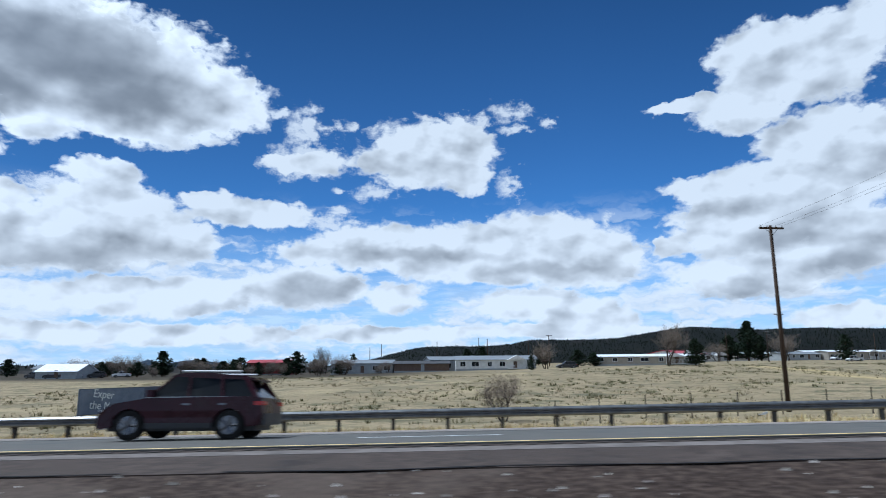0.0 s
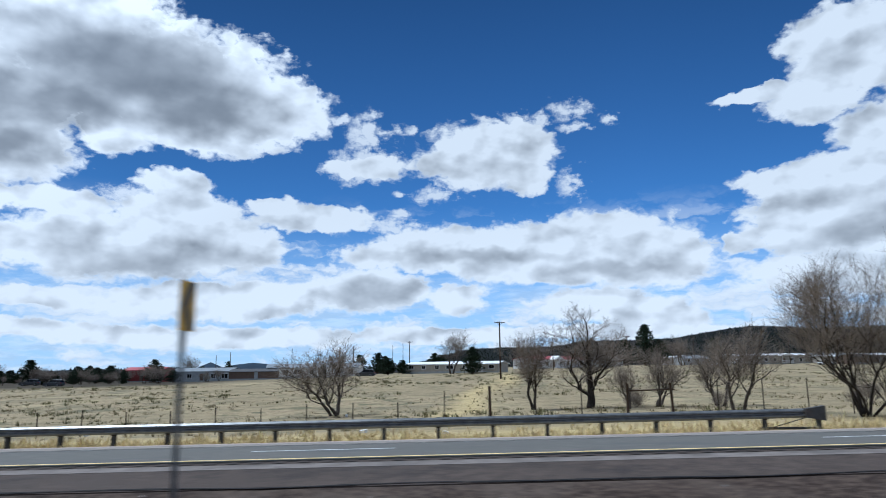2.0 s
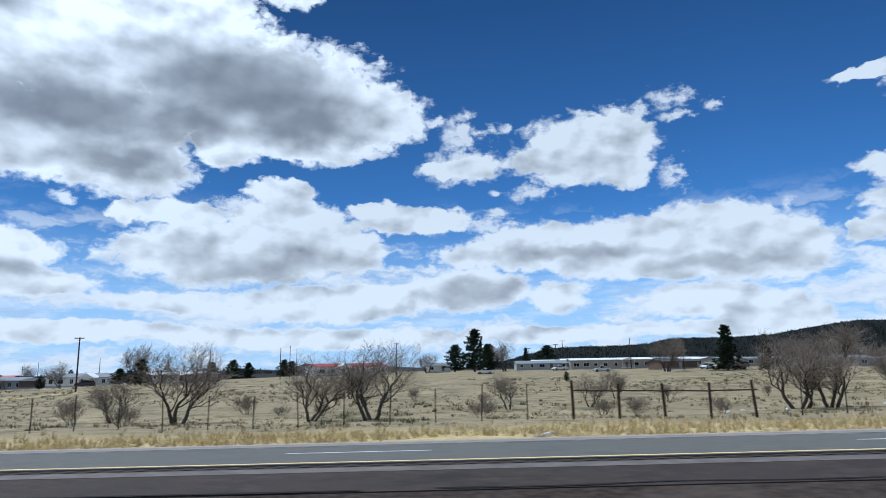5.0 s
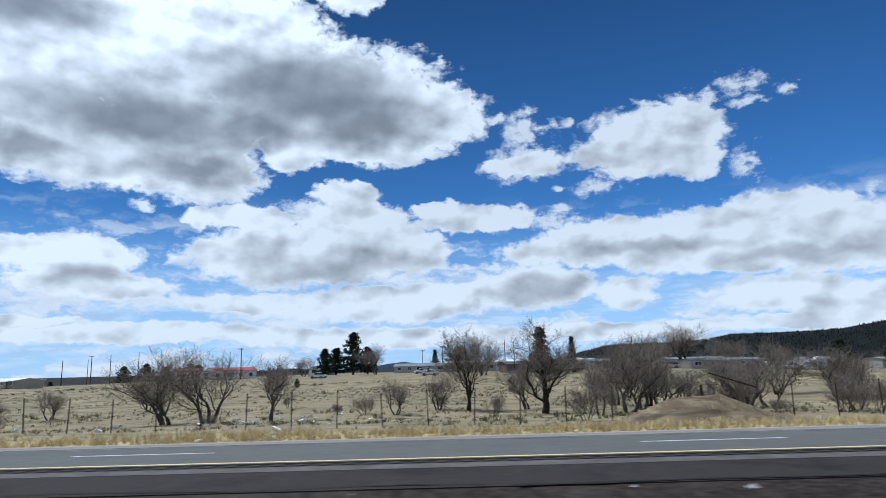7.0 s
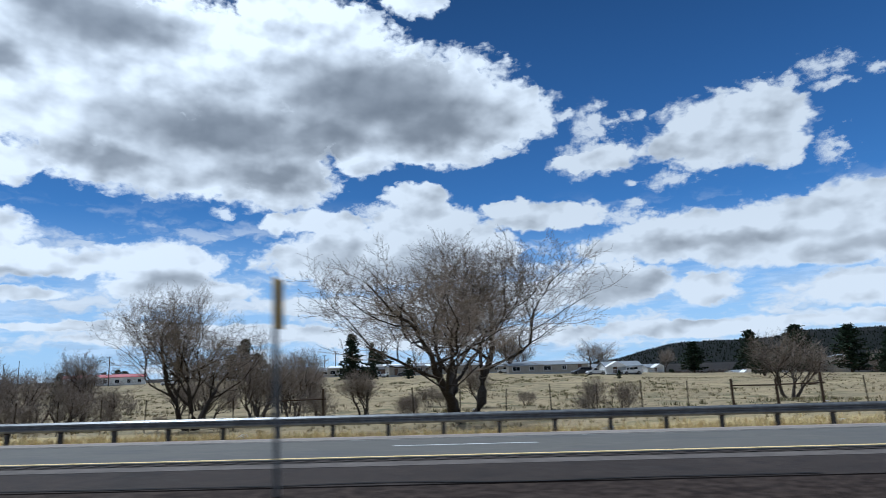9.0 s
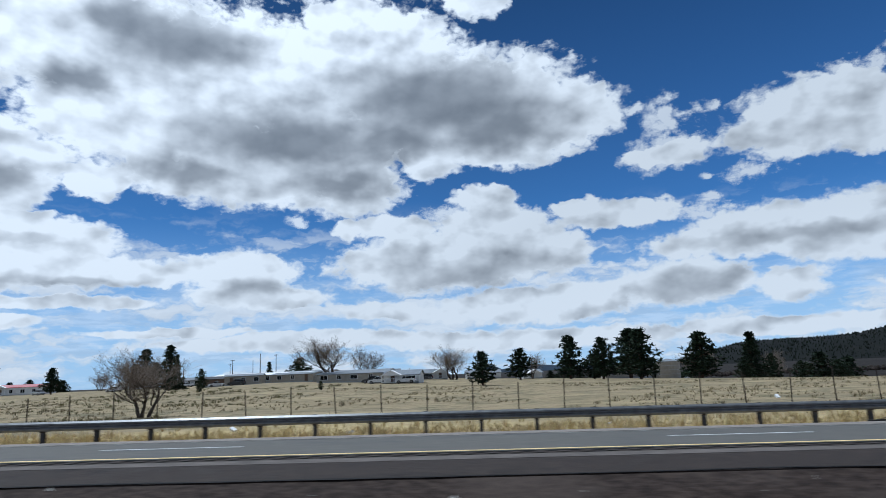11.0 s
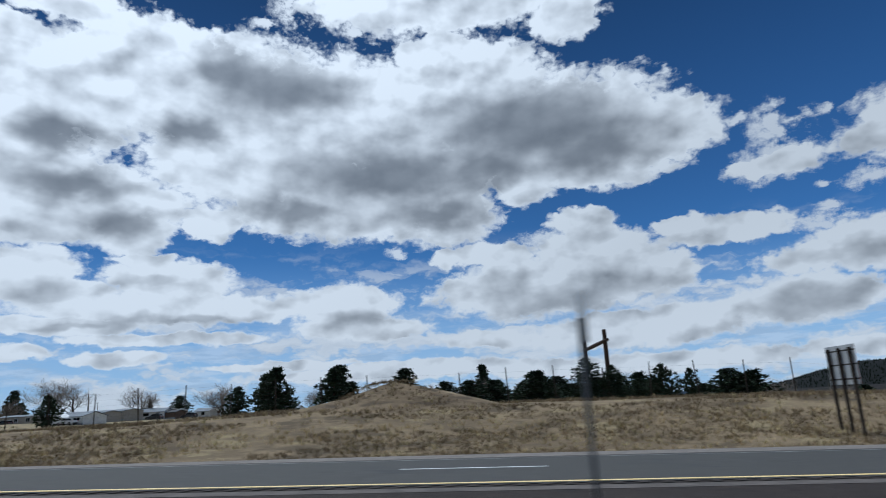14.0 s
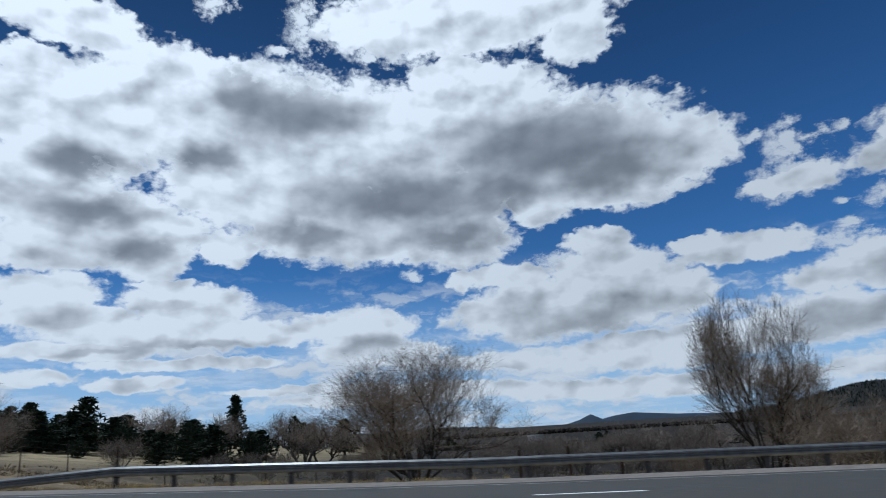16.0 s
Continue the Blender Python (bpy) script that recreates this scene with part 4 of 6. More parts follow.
def grow_conifer(kind, seed):
    """Trunk and needle sprays of a conifer ten metres high."""
    rng = random.Random(seed)
    trunk, needles = Mesh(), Mesh()
    h = 10.0
    trunk.tube([(0, 0, -0.3), (0.05, 0, 3), (-0.05, 0.05, 6), (0, 0, 9.3)], [0.24, 0.19, 0.12, 0.03], 7)

    def spray(p, size, count):
        for _ in range(count):
            way = Vector((rng.gauss(0, 1), rng.gauss(0, 1), rng.gauss(0.25, 0.8))).normalized()
            side = way.cross(Vector((rng.gauss(0, 1), rng.gauss(0, 1), rng.gauss(0, 1)))).normalized() * size * rng.uniform(0.16, 0.3)
            base = len(needles.v)
            root = p + way * size * rng.uniform(-0.25, 0.1)
            tip = p + way * size * rng.uniform(0.7, 1.2)
            needles.v += [tuple(root - side), tuple(root + side), tuple(tip + side * 0.35), tuple(tip - side * 0.35)]
            needles.f.append((base, base + 1, base + 2, base + 3))

    if kind == "spruce":
        low, rings, reach = 0.7, 22, 2.3
    elif kind == "pine":
        low, rings, reach = 0.9, 16, 2.7
    else:
        low, rings, reach = 0.3, 12, 4.2
    for r in range(rings):
        u = r / (rings - 1)
        z = low + (h - 0.4 - low) * u
        if kind == "spruce":
            far = reach * (1 - u) ** 0.9 + 0.15
        elif kind == "pine":
            far = reach * (math.sin(math.pi * min(1, 0.25 + 0.75 * u)) ** 0.7) * (1.05 - 0.45 * u) + 0.25
        else:
            far = reach * max(0.15, math.sqrt(max(0.0, 1 - (u * 1.02) ** 2.2)) * (0.75 + 0.5 * min(u * 4, 1) * 0.5))
        arms = 7 if kind == "spruce" else 6
        for a in range(arms):
            if kind == "pine" and rng.random() < 0.18:
                continue
            ang = 2 * math.pi * (a + rng.random() * 0.8) / arms + r
            length = far * rng.uniform(0.65, 1.15)
            droop = (-0.18 if kind == "spruce" else 0.22) * length
            tip = Vector((math.cos(ang) * length, math.sin(ang) * length, z + droop))
            root = Vector((0, 0, z))
            if length > 0.8:
                trunk.tube([tuple(root), tuple(tip)], [0.045, 0.015], 3, caps=False)
            clumps = max(2, int(length / (0.5 if kind == "spruce" else 0.62)))
            for c in range(clumps):
                w = (c + 0.7) / clumps
                p = root.lerp(tip, w) + Vector((rng.gauss(0, 0.22), rng.gauss(0, 0.22), rng.gauss(0, 0.14)))
                spray(p, 0.42 if kind == "spruce" else 0.62, 12)
    spray(Vector((0, 0, h - 0.35)), 0.5, 10)
    label = {"spruce": "spruce", "pine": "pine", "juniper": "juniper"}[kind]
    top = max(v[2] for v in needles.v)
    return trunk.data(label + "_trunk", PINE_BARK), needles.data(label + "_needles", NEEDLE), top


CONIFERS = {
    "p": [grow_conifer("pine", s) for s in (3, 5, 8, 13)],
    "s": [grow_conifer("spruce", s) for s in (4, 6)],
    "j": [grow_conifer("juniper", s) for s in (9, 10, 12)],
}
CONIFER_NAMES = {"p": ("pine_tree", "dark green ponderosa pine standing in dry grass"), "s": ("spruce_tree", "dark narrow spruce standing among houses"), "j": ("juniper", "dense dark juniper bush in dry grass")}


def plant_conifer(x, y, top, kind, girth=1.0):
    base = ground_z(x, y)
    rng = random.Random(int(x * 17 + y * 5))
    trunk, needles, height = CONIFERS[kind][rng.randrange(len(CONIFERS[kind]))]
    h = max(top - base, 1.0)
    k = h / height
    wide = k * rng.uniform(0.95, 1.25) * girth
    if kind == "p":
        wide *= 1.45 + max(0.0, min(0.6, (8 - h) * 0.15))
    name, label = CONIFER_NAMES[kind]
    tree = thing(name, label, "tree", name.replace("_", " ") + "s")
    tree.matrix_world = Matrix.LocRotScale((x, y, base), Euler((0, 0, rng.uniform(0, 6.28))), (wide, wide, k))
    for part_name, data in (("trunk", trunk), ("crown", needles)):
        ob = new(part_name, data)
        ob.parent = tree


# x, y, height of the tip, kind, girth
CONIFERS_AT_HOUSES = [
    (-81.3, 192.8, 4.6, "p"),
    (-78.6, 218.0, 2.9, "p"),
    (-43.2, 195.6, 4.3, "p"),
    (-29.5, 217.5, 3.9, "j", 0.8),
    (-132.6, 202.6, 2.8, "p"),
    (33.6, 167.0, 3.5, "p"),
    (37.4, 166.0, 2.9, "p"),
    (20.4, 155.1, 2.1, "j", 0.8),
    (55.7, 147.3, 5.5, "p", 0.9),
    (112.4, 245.3, 15.6, "p", 0.8),
    (105.3, 246.0, 10.4, "p", 0.95),
    (117.6, 246.4, 10.4, "p", 0.8),
    (124.2, 205.4, 8.7, "p", 0.8),
    (8.7, 246.0, 5.9, "p"),
    (14.5, 251.8, 6.8, "p"),
    (15.1, 262.0, 5.7, "p"),
    (35.9, 252.7, 6.4, "p"),
    (38.4, 254.4, 5.7, "p"),
    (124.0, 296.3, 9.9, "s"),
    (131.8, 306.4, 11.0, "p", 1.2),
    (187.6, 202.8, 12.2, "s", 1.3),
    (196.1, 198.7, 9.4, "s", 1.0),
    (206.9, 197.7, 5.4, "j", 0.8),
    (150.0, 150.0, 1.1, "j", 0.8),
    (234.6, 176.0, 1.9, "j", 0.8),
    (257.9, 184.2, 1.4, "j", 0.8),
]
CONIFERS_BEHIND_FIELD = [
    (278.3, 253.8, 10.3, "p", 0.9),
    (289.3, 246.5, 9.0, "p", 0.8),
    (299.4, 241.9, 10.3, "p", 0.9),
    (289.2, 268.2, 11.8, "p"),
    (310.9, 248.9, 8.9, "p"),
    (309.1, 255.5, 6.3, "p"),
    (283.7, 255.8, 5.4, "p"),
    (314.9, 297.0, 10.2, "s", 1.5),
    (263.8, 254.4, 7.8, "p"),
    (281.5, 202.2, 5.8, "p"),
    (332.8, 270.7, 3.3, "p"),
    (351.9, 253.5, 3.6, "p"),
    (362.2, 227.2, 3.0, "p"),
    (317.9, 313.6, 3.9, "j", 0.8),
    (335.1, 304.2, 1.5, "j"),
    (325.6, 313.7, 1.4, "j"),
    (337.2, 315.9, 2.0, "p"),
    (314.2, 285.7, 2.8, "j"),
]
CONIFERS_ON_BANK = [
    (393.6, 186.9, 2.1, "p", 0.9),
    (365.4, 215.1, 2.6, "j", 0.8),
    (375.6, 221.7, 2.4, "j", 0.8),
    (378.7, 224.5, 2.0, "p"),
    (379.0, 230.1, 2.5, "p"),
    (404.9, 191.5, 1.9, "j"),
    (406.5, 191.7, 1.3, "j"),
    (391.6, 227.1, 2.2, "p"),
    (391.0, 232.6, 1.4, "p"),
    (394.5, 235.4, 0.1, "j"),
    (399.2, 242.3, -0.2, "j"),
    (394.9, 244.3, 0.6, "j"),
    (392.4, 245.3, 0.6, "p"),
    (401.7, 248.7, -1.4, "j"),
    (381.5, 238.3, 1.0, "j"),
    (400.0, 221.0, 1.9, "j", 0.7),
]
CONIFERS_ABOVE_VALLEY = [
    (378.7, 213.8, 2.1, "j", 0.8),
    (380.3, 203.0, 1.5, "j"),
    (381.1, 209.2, 2.0, "p"),
    (380.8, 220.5, 2.0, "p"),
    (385.6, 232.9, 2.4, "p"),
    (385.9, 227.9, 1.9, "p"),
    (389.1, 228.3, 0.7, "j"),
    (387.1, 237.4, 1.5, "p"),
    (382.8, 228.0, 1.4, "p"),
    (381.3, 224.1, 0.9, "j"),
    (394.1, 236.0, -0.4, "j"),
    (394.2, 238.9, -0.5, "p"),
    (401.4, 237.0, -1.0, "p"),
    (394.0, 241.7, -1.1, "j"),
    (400.5, 242.2, -1.9, "p"),
    (412.0, 238.0, -0.7, "p"),
    (411.2, 232.4, -2.2, "p"),
    (398.7, 229.2, -1.1, "j"),
    (392.2, 256.0, -1.1, "p"),
]
for row in CONIFERS_AT_HOUSES + CONIFERS_BEHIND_FIELD + CONIFERS_ON_BANK + CONIFERS_ABOVE_VALLEY:
    plant_conifer(*row)

# x, y, height of the tip, breadth
BARE_NEAR_START = [
    (48.0, 61.3, 3.5, 1.2),
    (4.1, 46.8, -0.6, 0.9),
    (51.0, 150.8, 8.7, 1),
    (24.1, 157.5, 5.2, 1),
    (-97.4, 197.4, 3.3, 1),
    (-37.1, 207.2, 5.6, 0.8),
    (-100.9, 217.6, 4.0, 0.8),
    (65.5, 65.2, 4.1, 0.9),
    (70.5, 64.2, 6.0, 1.1),
    (76.5, 64.1, 2.9, 0.9),
    (81.9, 64.4, 3.4, 0.9),
    (73.0, 58.6, 1.3, 0.9),
    (82.4, 40.9, 6.6, 0.85, 4),
    (84.5, 42.1, 4.4, 0.6, 4),
    (88.0, 41.4, 7.4, 0.7, 1),
    (91.3, 41.9, 10.2, 0.8, 1),
    (92.6, 41.4, 9.6, 0.7, 2),
    (94.3, 52.0, 2.7, 0.9),
    (112.8, 72.3, 2.0, 1),
    (120.6, 71.0, 4.5, 1.1),
    (78.3, 48.4, 3.6, 0.9),
]
BARE_ALONG_FENCE = [
    (132.4, 73.5, 3.4, 1.2),
    (137.7, 74.7, 4.5, 1.2),
    (124.2, 103.1, 1.8, 1.3),
    (175.5, 87.2, 4.8, 1.2),
    (178.7, 89.2, 4.8, 1.1),
    (147.8, 88.6, 1.5, 1),
    (156.2, 91.0, 1.3, 1),
    (159.0, 102.2, 1.6, 1),
    (221.5, 227.0, 12.1, 1.7),
    (123.7, 240.5, 10.7, 1.1),
    (97.6, 237.1, 7.0, 1.2),
    (184.9, 90.4, 3.9, 1),
    (209.2, 97.9, 6.4, 1.1),
    (216.6, 98.5, 4.9, 1),
    (217.9, 108.1, 5.3, 1),
    (231.6, 124.9, 5.0, 1),
    (247.0, 95.5, 8.1, 0.8, 5),
    (263.1, 104.2, 12.4, 1.05, 5),
    (200.1, 103.6, 6.3, 1),
    (247.2, 106.0, 4.2, 0.9),
    (245.6, 111.1, 3.0, 1),
    (234.3, 268.5, 9.8, 1.5),
    (284.2, 131.8, 4.9, 1.2),
    (249.3, 113.0, 2.4, 1.2),
    (194.2, 98.1, 1.7, 1),
    (196.8, 103.3, 2.0, 1),
    (249.6, 113.1, 2.7, 1),
]
BARE_BEYOND = [
    (213.4, 250.0, 10.6, 1),
    (172.7, 201.3, 8.8, 1.1),
    (251.5, 288.6, 6.8, 1),
    (221.7, 257.2, 3.4, 1),
    (293.9, 326.8, 6.5, 1),
    (315.3, 336.9, 4.8, 0.8),
    (372.9, 270.3, 1.2, 1),
    (356.6, 242.4, 3.6, 0.7),
    (365.9, 265.3, 2.5, 0.8),
    (368.2, 281.9, 0.7, 1.2),
    (377.2, 247.1, 3.2, 1.3),
    (393.7, 248.8, 0.8, 1.2),
    (387.2, 271.1, 0.1, 1.3),
    (380.0, 293.0, -1.1, 1.3),
    (402.7, 278.4, -0.8, 1.1),
    (452.5, 227.9, 1.5, 1.0, 3),
    (436.2, 211.2, 0.7, 0.75, 5),
    (434.0, 211.0, 0.0, 0.8, 4),
    (463.8, 249.8, 4.8, 0.58, 4),
    (464.5, 250.7, 0.4, 0.9),
    (460.7, 267.6, -1.7, 1.2),
    (361.6, 259.9, 2.6, 0.8),
    (394.0, 262.6, 0.6, 1.4),
    (402.1, 300.1, -4.5, 1.5),
    (413.0, 295.9, -4.3, 1.5),
    (442.3, 294.1, -3.6, 1.4),
    (437.6, 290.0, -4.0, 1.5),
]
for number, (x, y, top, wide, *form) in enumerate(BARE_NEAR_START + BARE_ALONG_FENCE + BARE_BEYOND):
    tall = top - ground_z(x, y)
    away = plan(x, y)[1]
    if form:
        plant_bare(BIG_BARE, form[0], x, y, top, wide, "large leafless grey tree with many spreading limbs beside the road", "bare_tree", "bare trees")
    elif tall > 7.0 and away < 75:
        plant_bare(BIG_BARE, 0 if wide > 1.08 and y < 120 else (1, 2)[number % 2], x, y, top, wide, "large leafless grey tree with spreading limbs beside the fence", "bare_tree", "bare trees")
    elif tall > 3.2:
        plant_bare(SMALL_BARE, number, x, y, top, wide, "leafless grey tree with fine twigs in dry grass", "bare_tree", "bare trees")
    else:
        plant_bare(SHRUB, number, x, y, top, wide, "leafless brushy shrub in dry grass", "bare_shrub", "bare shrubs")

# ---------------------------------------------------------------- guard rails


def rail_profile():
    return [(0.0, 0.0), (0.028, 0.02), (0.085, 0.06), (0.085, 0.10), (0.02, 0.14), (0.02, 0.17), (0.085, 0.21), (0.085, 0.25), (0.028, 0.29), (0.0, 0.31)]


def guard_rail(s0, s1, d, down0, down1, flare, label):
    rail = thing("guard_rail", label, "guard rail", "guard rails")
    spacing = 1.905
    n = int((s1 - s0) / spacing)
    profile = rail_profile()
    m = Mesh()
    samples = []
    for k in range(n * 2 + 1):
        s = s0 + k * spacing / 2
        low = 0.0
        if down0:
            low = max(low, 1 - (s - s0) / 7.5) if s < s0 + 7.5 else low
        if down1:
            low = max(low, 1 - (s1 - s) / 7.5) if s > s1 - 7.5 else low
        samples.append((s, low))
    for s, low in samples:
        x0, y0, h, z0 = line_at(s)
        bed = z0 + ground_dz(s, d)
        drop = 0.62 * low
        for thick in (0.0, -0.006):
            for out, up in profile:
                px, py = on_road(s, d - out + thick)
                m.v.append((px, py, bed + 0.44 + up - drop))
    w = len(profile)
    for k in range(len(samples) - 1):
        a, b = k * 2 * w, (k + 1) * 2 * w
        for i in range(w - 1):
            m.f.append((a + i, b + i, b + i + 1, a + i + 1))
            m.f.append((a + w + i, a + w + i + 1, b + w + i + 1, b + w + i))
        m.f.append((a, a + w, b + w, b))
        m.f.append((a + w - 1, b + w - 1, b + 2 * w - 1, a + 2 * w - 1))
    part("rail_beam", m, STEEL, rail, "galvanised corrugated steel beam")
    post = Mesh().box((-0.055, 0.0, -0.5), (0.055, 0.012, 0.72)).box((-0.055, 0.15, -0.5), (0.055, 0.162, 0.72)).box((-0.006, 0.012, -0.5), (0.006, 0.15, 0.72)).data("post", DARK_STEEL)
    block = Mesh().box((-0.075, -0.012, 0.40), (0.075, 0.0, 0.76)).box((-0.07, -0.03, 0.42), (0.07, -0.012, 0.74)).data("blockout", POST_WOOD)
    for k in range(n + 1):
        s = s0 + k * spacing
        if (down0 and s < s0 + 6.5) or (down1 and s > s1 - 6.5):
            continue
        x, y = on_road(s, d + 0.02)
        _, _, h, z0 = line_at(s)
        pose_m = Matrix.Translation((x, y, z0 + ground_dz(s, d))) @ Euler((0, 0, h)).to_matrix().to_4x4()
        for nm, data in (("post", post), ("blockout", block)):
            ob = new(nm, data)
            ob.parent = rail
            ob.matrix_basis = pose_m
    if flare:
        # impact head on the rail's end, with a ground strut
        s = s0 + n * spacing
        x, y = on_road(s, d)
        _, _, h, z0 = line_at(s)
        place = Matrix.Translation((x, y, z0 + ground_dz(s, d))) @ Euler((0, 0, h)).to_matrix().to_4x4()
        head = Mesh()
        head.prism([(-0.55, 0.46), (0.0, 0.36), (0.12, 0.34), (0.12, 0.84), (0.0, 0.82), (-0.55, 0.74)], -0.19, 0.03)
        ob = part("end_terminal", head, DARK_STEEL, rail, "boxy dark steel impact head")
        ob.matrix_basis = place
        strut = Mesh().box((-2.0, -0.03, 0.06), (-0.1, 0.04, 0.14)).tube([(-1.7, -0.05, 0.12), (-0.3, -0.05, 0.5)], [0.015, 0.015], 5)
        ob = part("ground_strut", strut, DARK_STEEL, rail)
        ob.matrix_basis = place
    return rail


guard_rail(-59.05, 76.3, 22.8, False, False, True, "long galvanised steel guard rail on dark posts")
guard_rail(253.5, 376.0, 22.3, True, False, True, "long galvanised steel guard rail with a turned-down end")
guard_rail(515.0, 640.0, 22.3, True, False, False, "galvanised steel guard rail above the valley")

# ---------------------------------------------------------------- fence


def stand(s, d, turn=0.0, lift=0.0):
    x, y = on_road(s, d)
    _, _, h, z0 = line_at(s)
    return Matrix.Translation((x, y, z0 + ground_dz(s, d) + lift)) @ Euler((0, 0, h + turn)).to_matrix().to_4x4()


FENCE_D = 42.6
BRACED = ((64, 67.2), (73.5, 79.5), (168, 181), (240.0, 246.5), (279, 283), (310.5, 317.5), (411, 424.5), (531, 545))


def fence(s0, s1):
    whole = thing("wire_fence", "tall dark post and wire fence along the field", "fence")
    steel = Mesh().tube([(0, 0, -0.4), (0, 0, 2.25)], [0.04, 0.035], 5).data("post", POST_WOOD)
    thick = Mesh().tube([(0, 0, -0.4), (0, 0, 2.3)], [0.095, 0.085], 8).data("brace_post", POLE_WOOD)
    bar = Mesh().tube([(0, 0, 1.75), (3.1, 0, 1.72)], [0.05, 0.05], 6).data("brace_rail", POLE_WOOD)
    rng = random.Random(8)
    k, s = 0, s0
    tops = []
    while s < s1:
        heavy = any(a <= s <= b for a, b in BRACED)
        m = stand(s, FENCE_D) @ Euler((rng.gauss(0, 0.03), rng.gauss(0, 0.03), 0)).to_matrix().to_4x4()
        scale = rng.uniform(0.9, 1.05) * (0.72 if s < 60 else 0.45 if 239.5 < s < 246.5 else 1.0)
        ob = new("brace_post" if heavy else "post", thick if heavy else steel)
        ob.parent = whole
        ob.matrix_basis = m @ Matrix.Diagonal((1, 1, scale, 1))
        if heavy and any(a <= s + 3.1 <= b for a, b in BRACED):
            nxt = stand(s + 3.1, FENCE_D)
            p, q = m.translation, nxt.translation
            rise = math.atan2(q.z - p.z, (q.xy - p.xy).length)
            ob = new("brace_rail", bar)
            ob.parent = whole
            ob.matrix_basis = stand(s, FENCE_D) @ Euler((0, -rise, 0)).to_matrix().to_4x4()
        tops.append(m)
        s += 3.1
        k += 1
    for height in (0.25, 0.6, 0.95, 1.3, 1.65, 2.0):
        scaled = [m @ Vector((0, 0, height)) for m in tops]
        part("fence_wire", Mesh().tube(scaled, [0.0022] * len(scaled), 3, caps=False), DARK_STEEL, whole, "thin rusty fence wire")


fence(7.1, 600)

# ---------------------------------------------------------------- poles


def utility_pole(x, y, top, arms=True, lean=0.0, second=False):
    base = ground_z(x, y)
    h = top - base
    pole = thing("utility_pole", "tall dark wooden utility pole with a crossarm" if arms else "bare dark wooden pole near houses", "utility pole", "utility poles", Matrix.Translation((x, y, base)) @ Euler((0, radians(lean), 0.15)).to_matrix().to_4x4())
    r = 0.17 if h > 9 else 0.12
    part("mast", Mesh().tube([(0, 0, -0.5), (0, 0, h * 0.5), (0, 0, h)], [r, r * 0.85, r * 0.65], 10), POLE_WOOD, pole, smooth=True)
    if arms:
        part("crossarm", Mesh().box((-0.95, -0.16, h - 0.28), (0.95, -0.05, h - 0.15)), POLE_WOOD, pole)
        for u in (-0.85, -0.35, 0.35, 0.85):
            part("insulator", Mesh().tube([(u, -0.1, h - 0.15), (u, -0.1, h - 0.09), (u, -0.1, h + 0.02)], [0.03, 0.055, 0.03], 8), BARE_ALU, pole)
        part("brace", Mesh().tube([(-0.5, -0.13, h - 0.25), (0, -0.13, h - 0.75), (0.5, -0.13, h - 0.25)], [0.02] * 3, 4), DARK_STEEL, pole)
    if second:
        part("transformer", Mesh().tube([(0.25, 0, h * 0.62), (0.25, 0, h * 0.62 + 0.7)], [0.18, 0.18], 10), DARK_STEEL, pole)
    return pole


utility_pole(23.75, 46.5, 9.75, True, -0.4)
utility_pole(14.5, -30.0, 10.2, True)


def power_line(a, b, sag):
    """Three wires from crossarm to crossarm, across the road."""
    line = thing("power_line", "thin dark overhead power wires crossing the road", "power line")
    for off in (-0.85, 0.35, 0.85):
        pts = []
        for k in range(25):
            u = k / 24
            q = Vector(a).lerp(Vector(b), u)
            pts.append((q.x + off, q.y - 0.1, q.z - 4 * sag * u * (1 - u)))
        part("wire", Mesh().tube(pts, [0.006] * 25, 4), DARK_STEEL, line)


power_line((23.8, 46.5, 9.77), (14.5, -30.0, 10.22), 1.5)
for x, y, top in ((62, 122, 9), (75, 176, 8), (98.3, 201.5, 9.4), (27, 212, 8), (140, 285, 12), (139, 264, 10), (128, 272, 9), (33, 208, 9)):
    utility_pole(x, y, top, top >= 9)
for x, y, top in ((-18, 192, 6), (14, 213, 8), (16, 303, 12), (-2, 200, 7), (-21, 189, 5), (165, 254, 11), (158, 257, 9), (178, 214, 9), (70, 191, 9)):
    utility_pole(x, y, top, False)

# ---------------------------------------------------------------- chevron signs in the median


def chevron_sign(s, d=8.0, lean=0.0):
    sign = thing("chevron_sign", "yellow chevron road sign on a grey steel post in the median", "road sign", "chevron signs", stand(s, d) @ Euler((radians(lean * 0.4), radians(lean), 0)).to_matrix().to_4x4())
    part("post", Mesh().box((-0.03, -0.004, -0.4), (0.03, 0.004, 2.25)).box((-0.03, -0.02, -0.4), (-0.024, 0.02, 2.25)).box((0.024, -0.02, -0.4), (0.03, 0.02, 2.25)), STEEL, sign, "grey perforated steel post")
    panel = part("panel", Mesh().box((0.034, -0.235, 1.95), (0.038, 0.235, 2.56)), BARE_ALU, sign, "bare aluminium sign back")
    part("face", Mesh().box((0.039, -0.235, 1.95), (0.042, 0.235, 2.56)), SIGN_YELLOW, panel, "yellow reflective face")
    arrow = Mesh()
    arrow.prism([(0.20, 1.96), (0.02, 1.96), (-0.17, 2.255), (0.02, 2.55), (0.20, 2.55), (0.01, 2.255)], 0.044, 0.047, "x")
    part("arrow", arrow, BLACK, panel, "black chevron arrow")


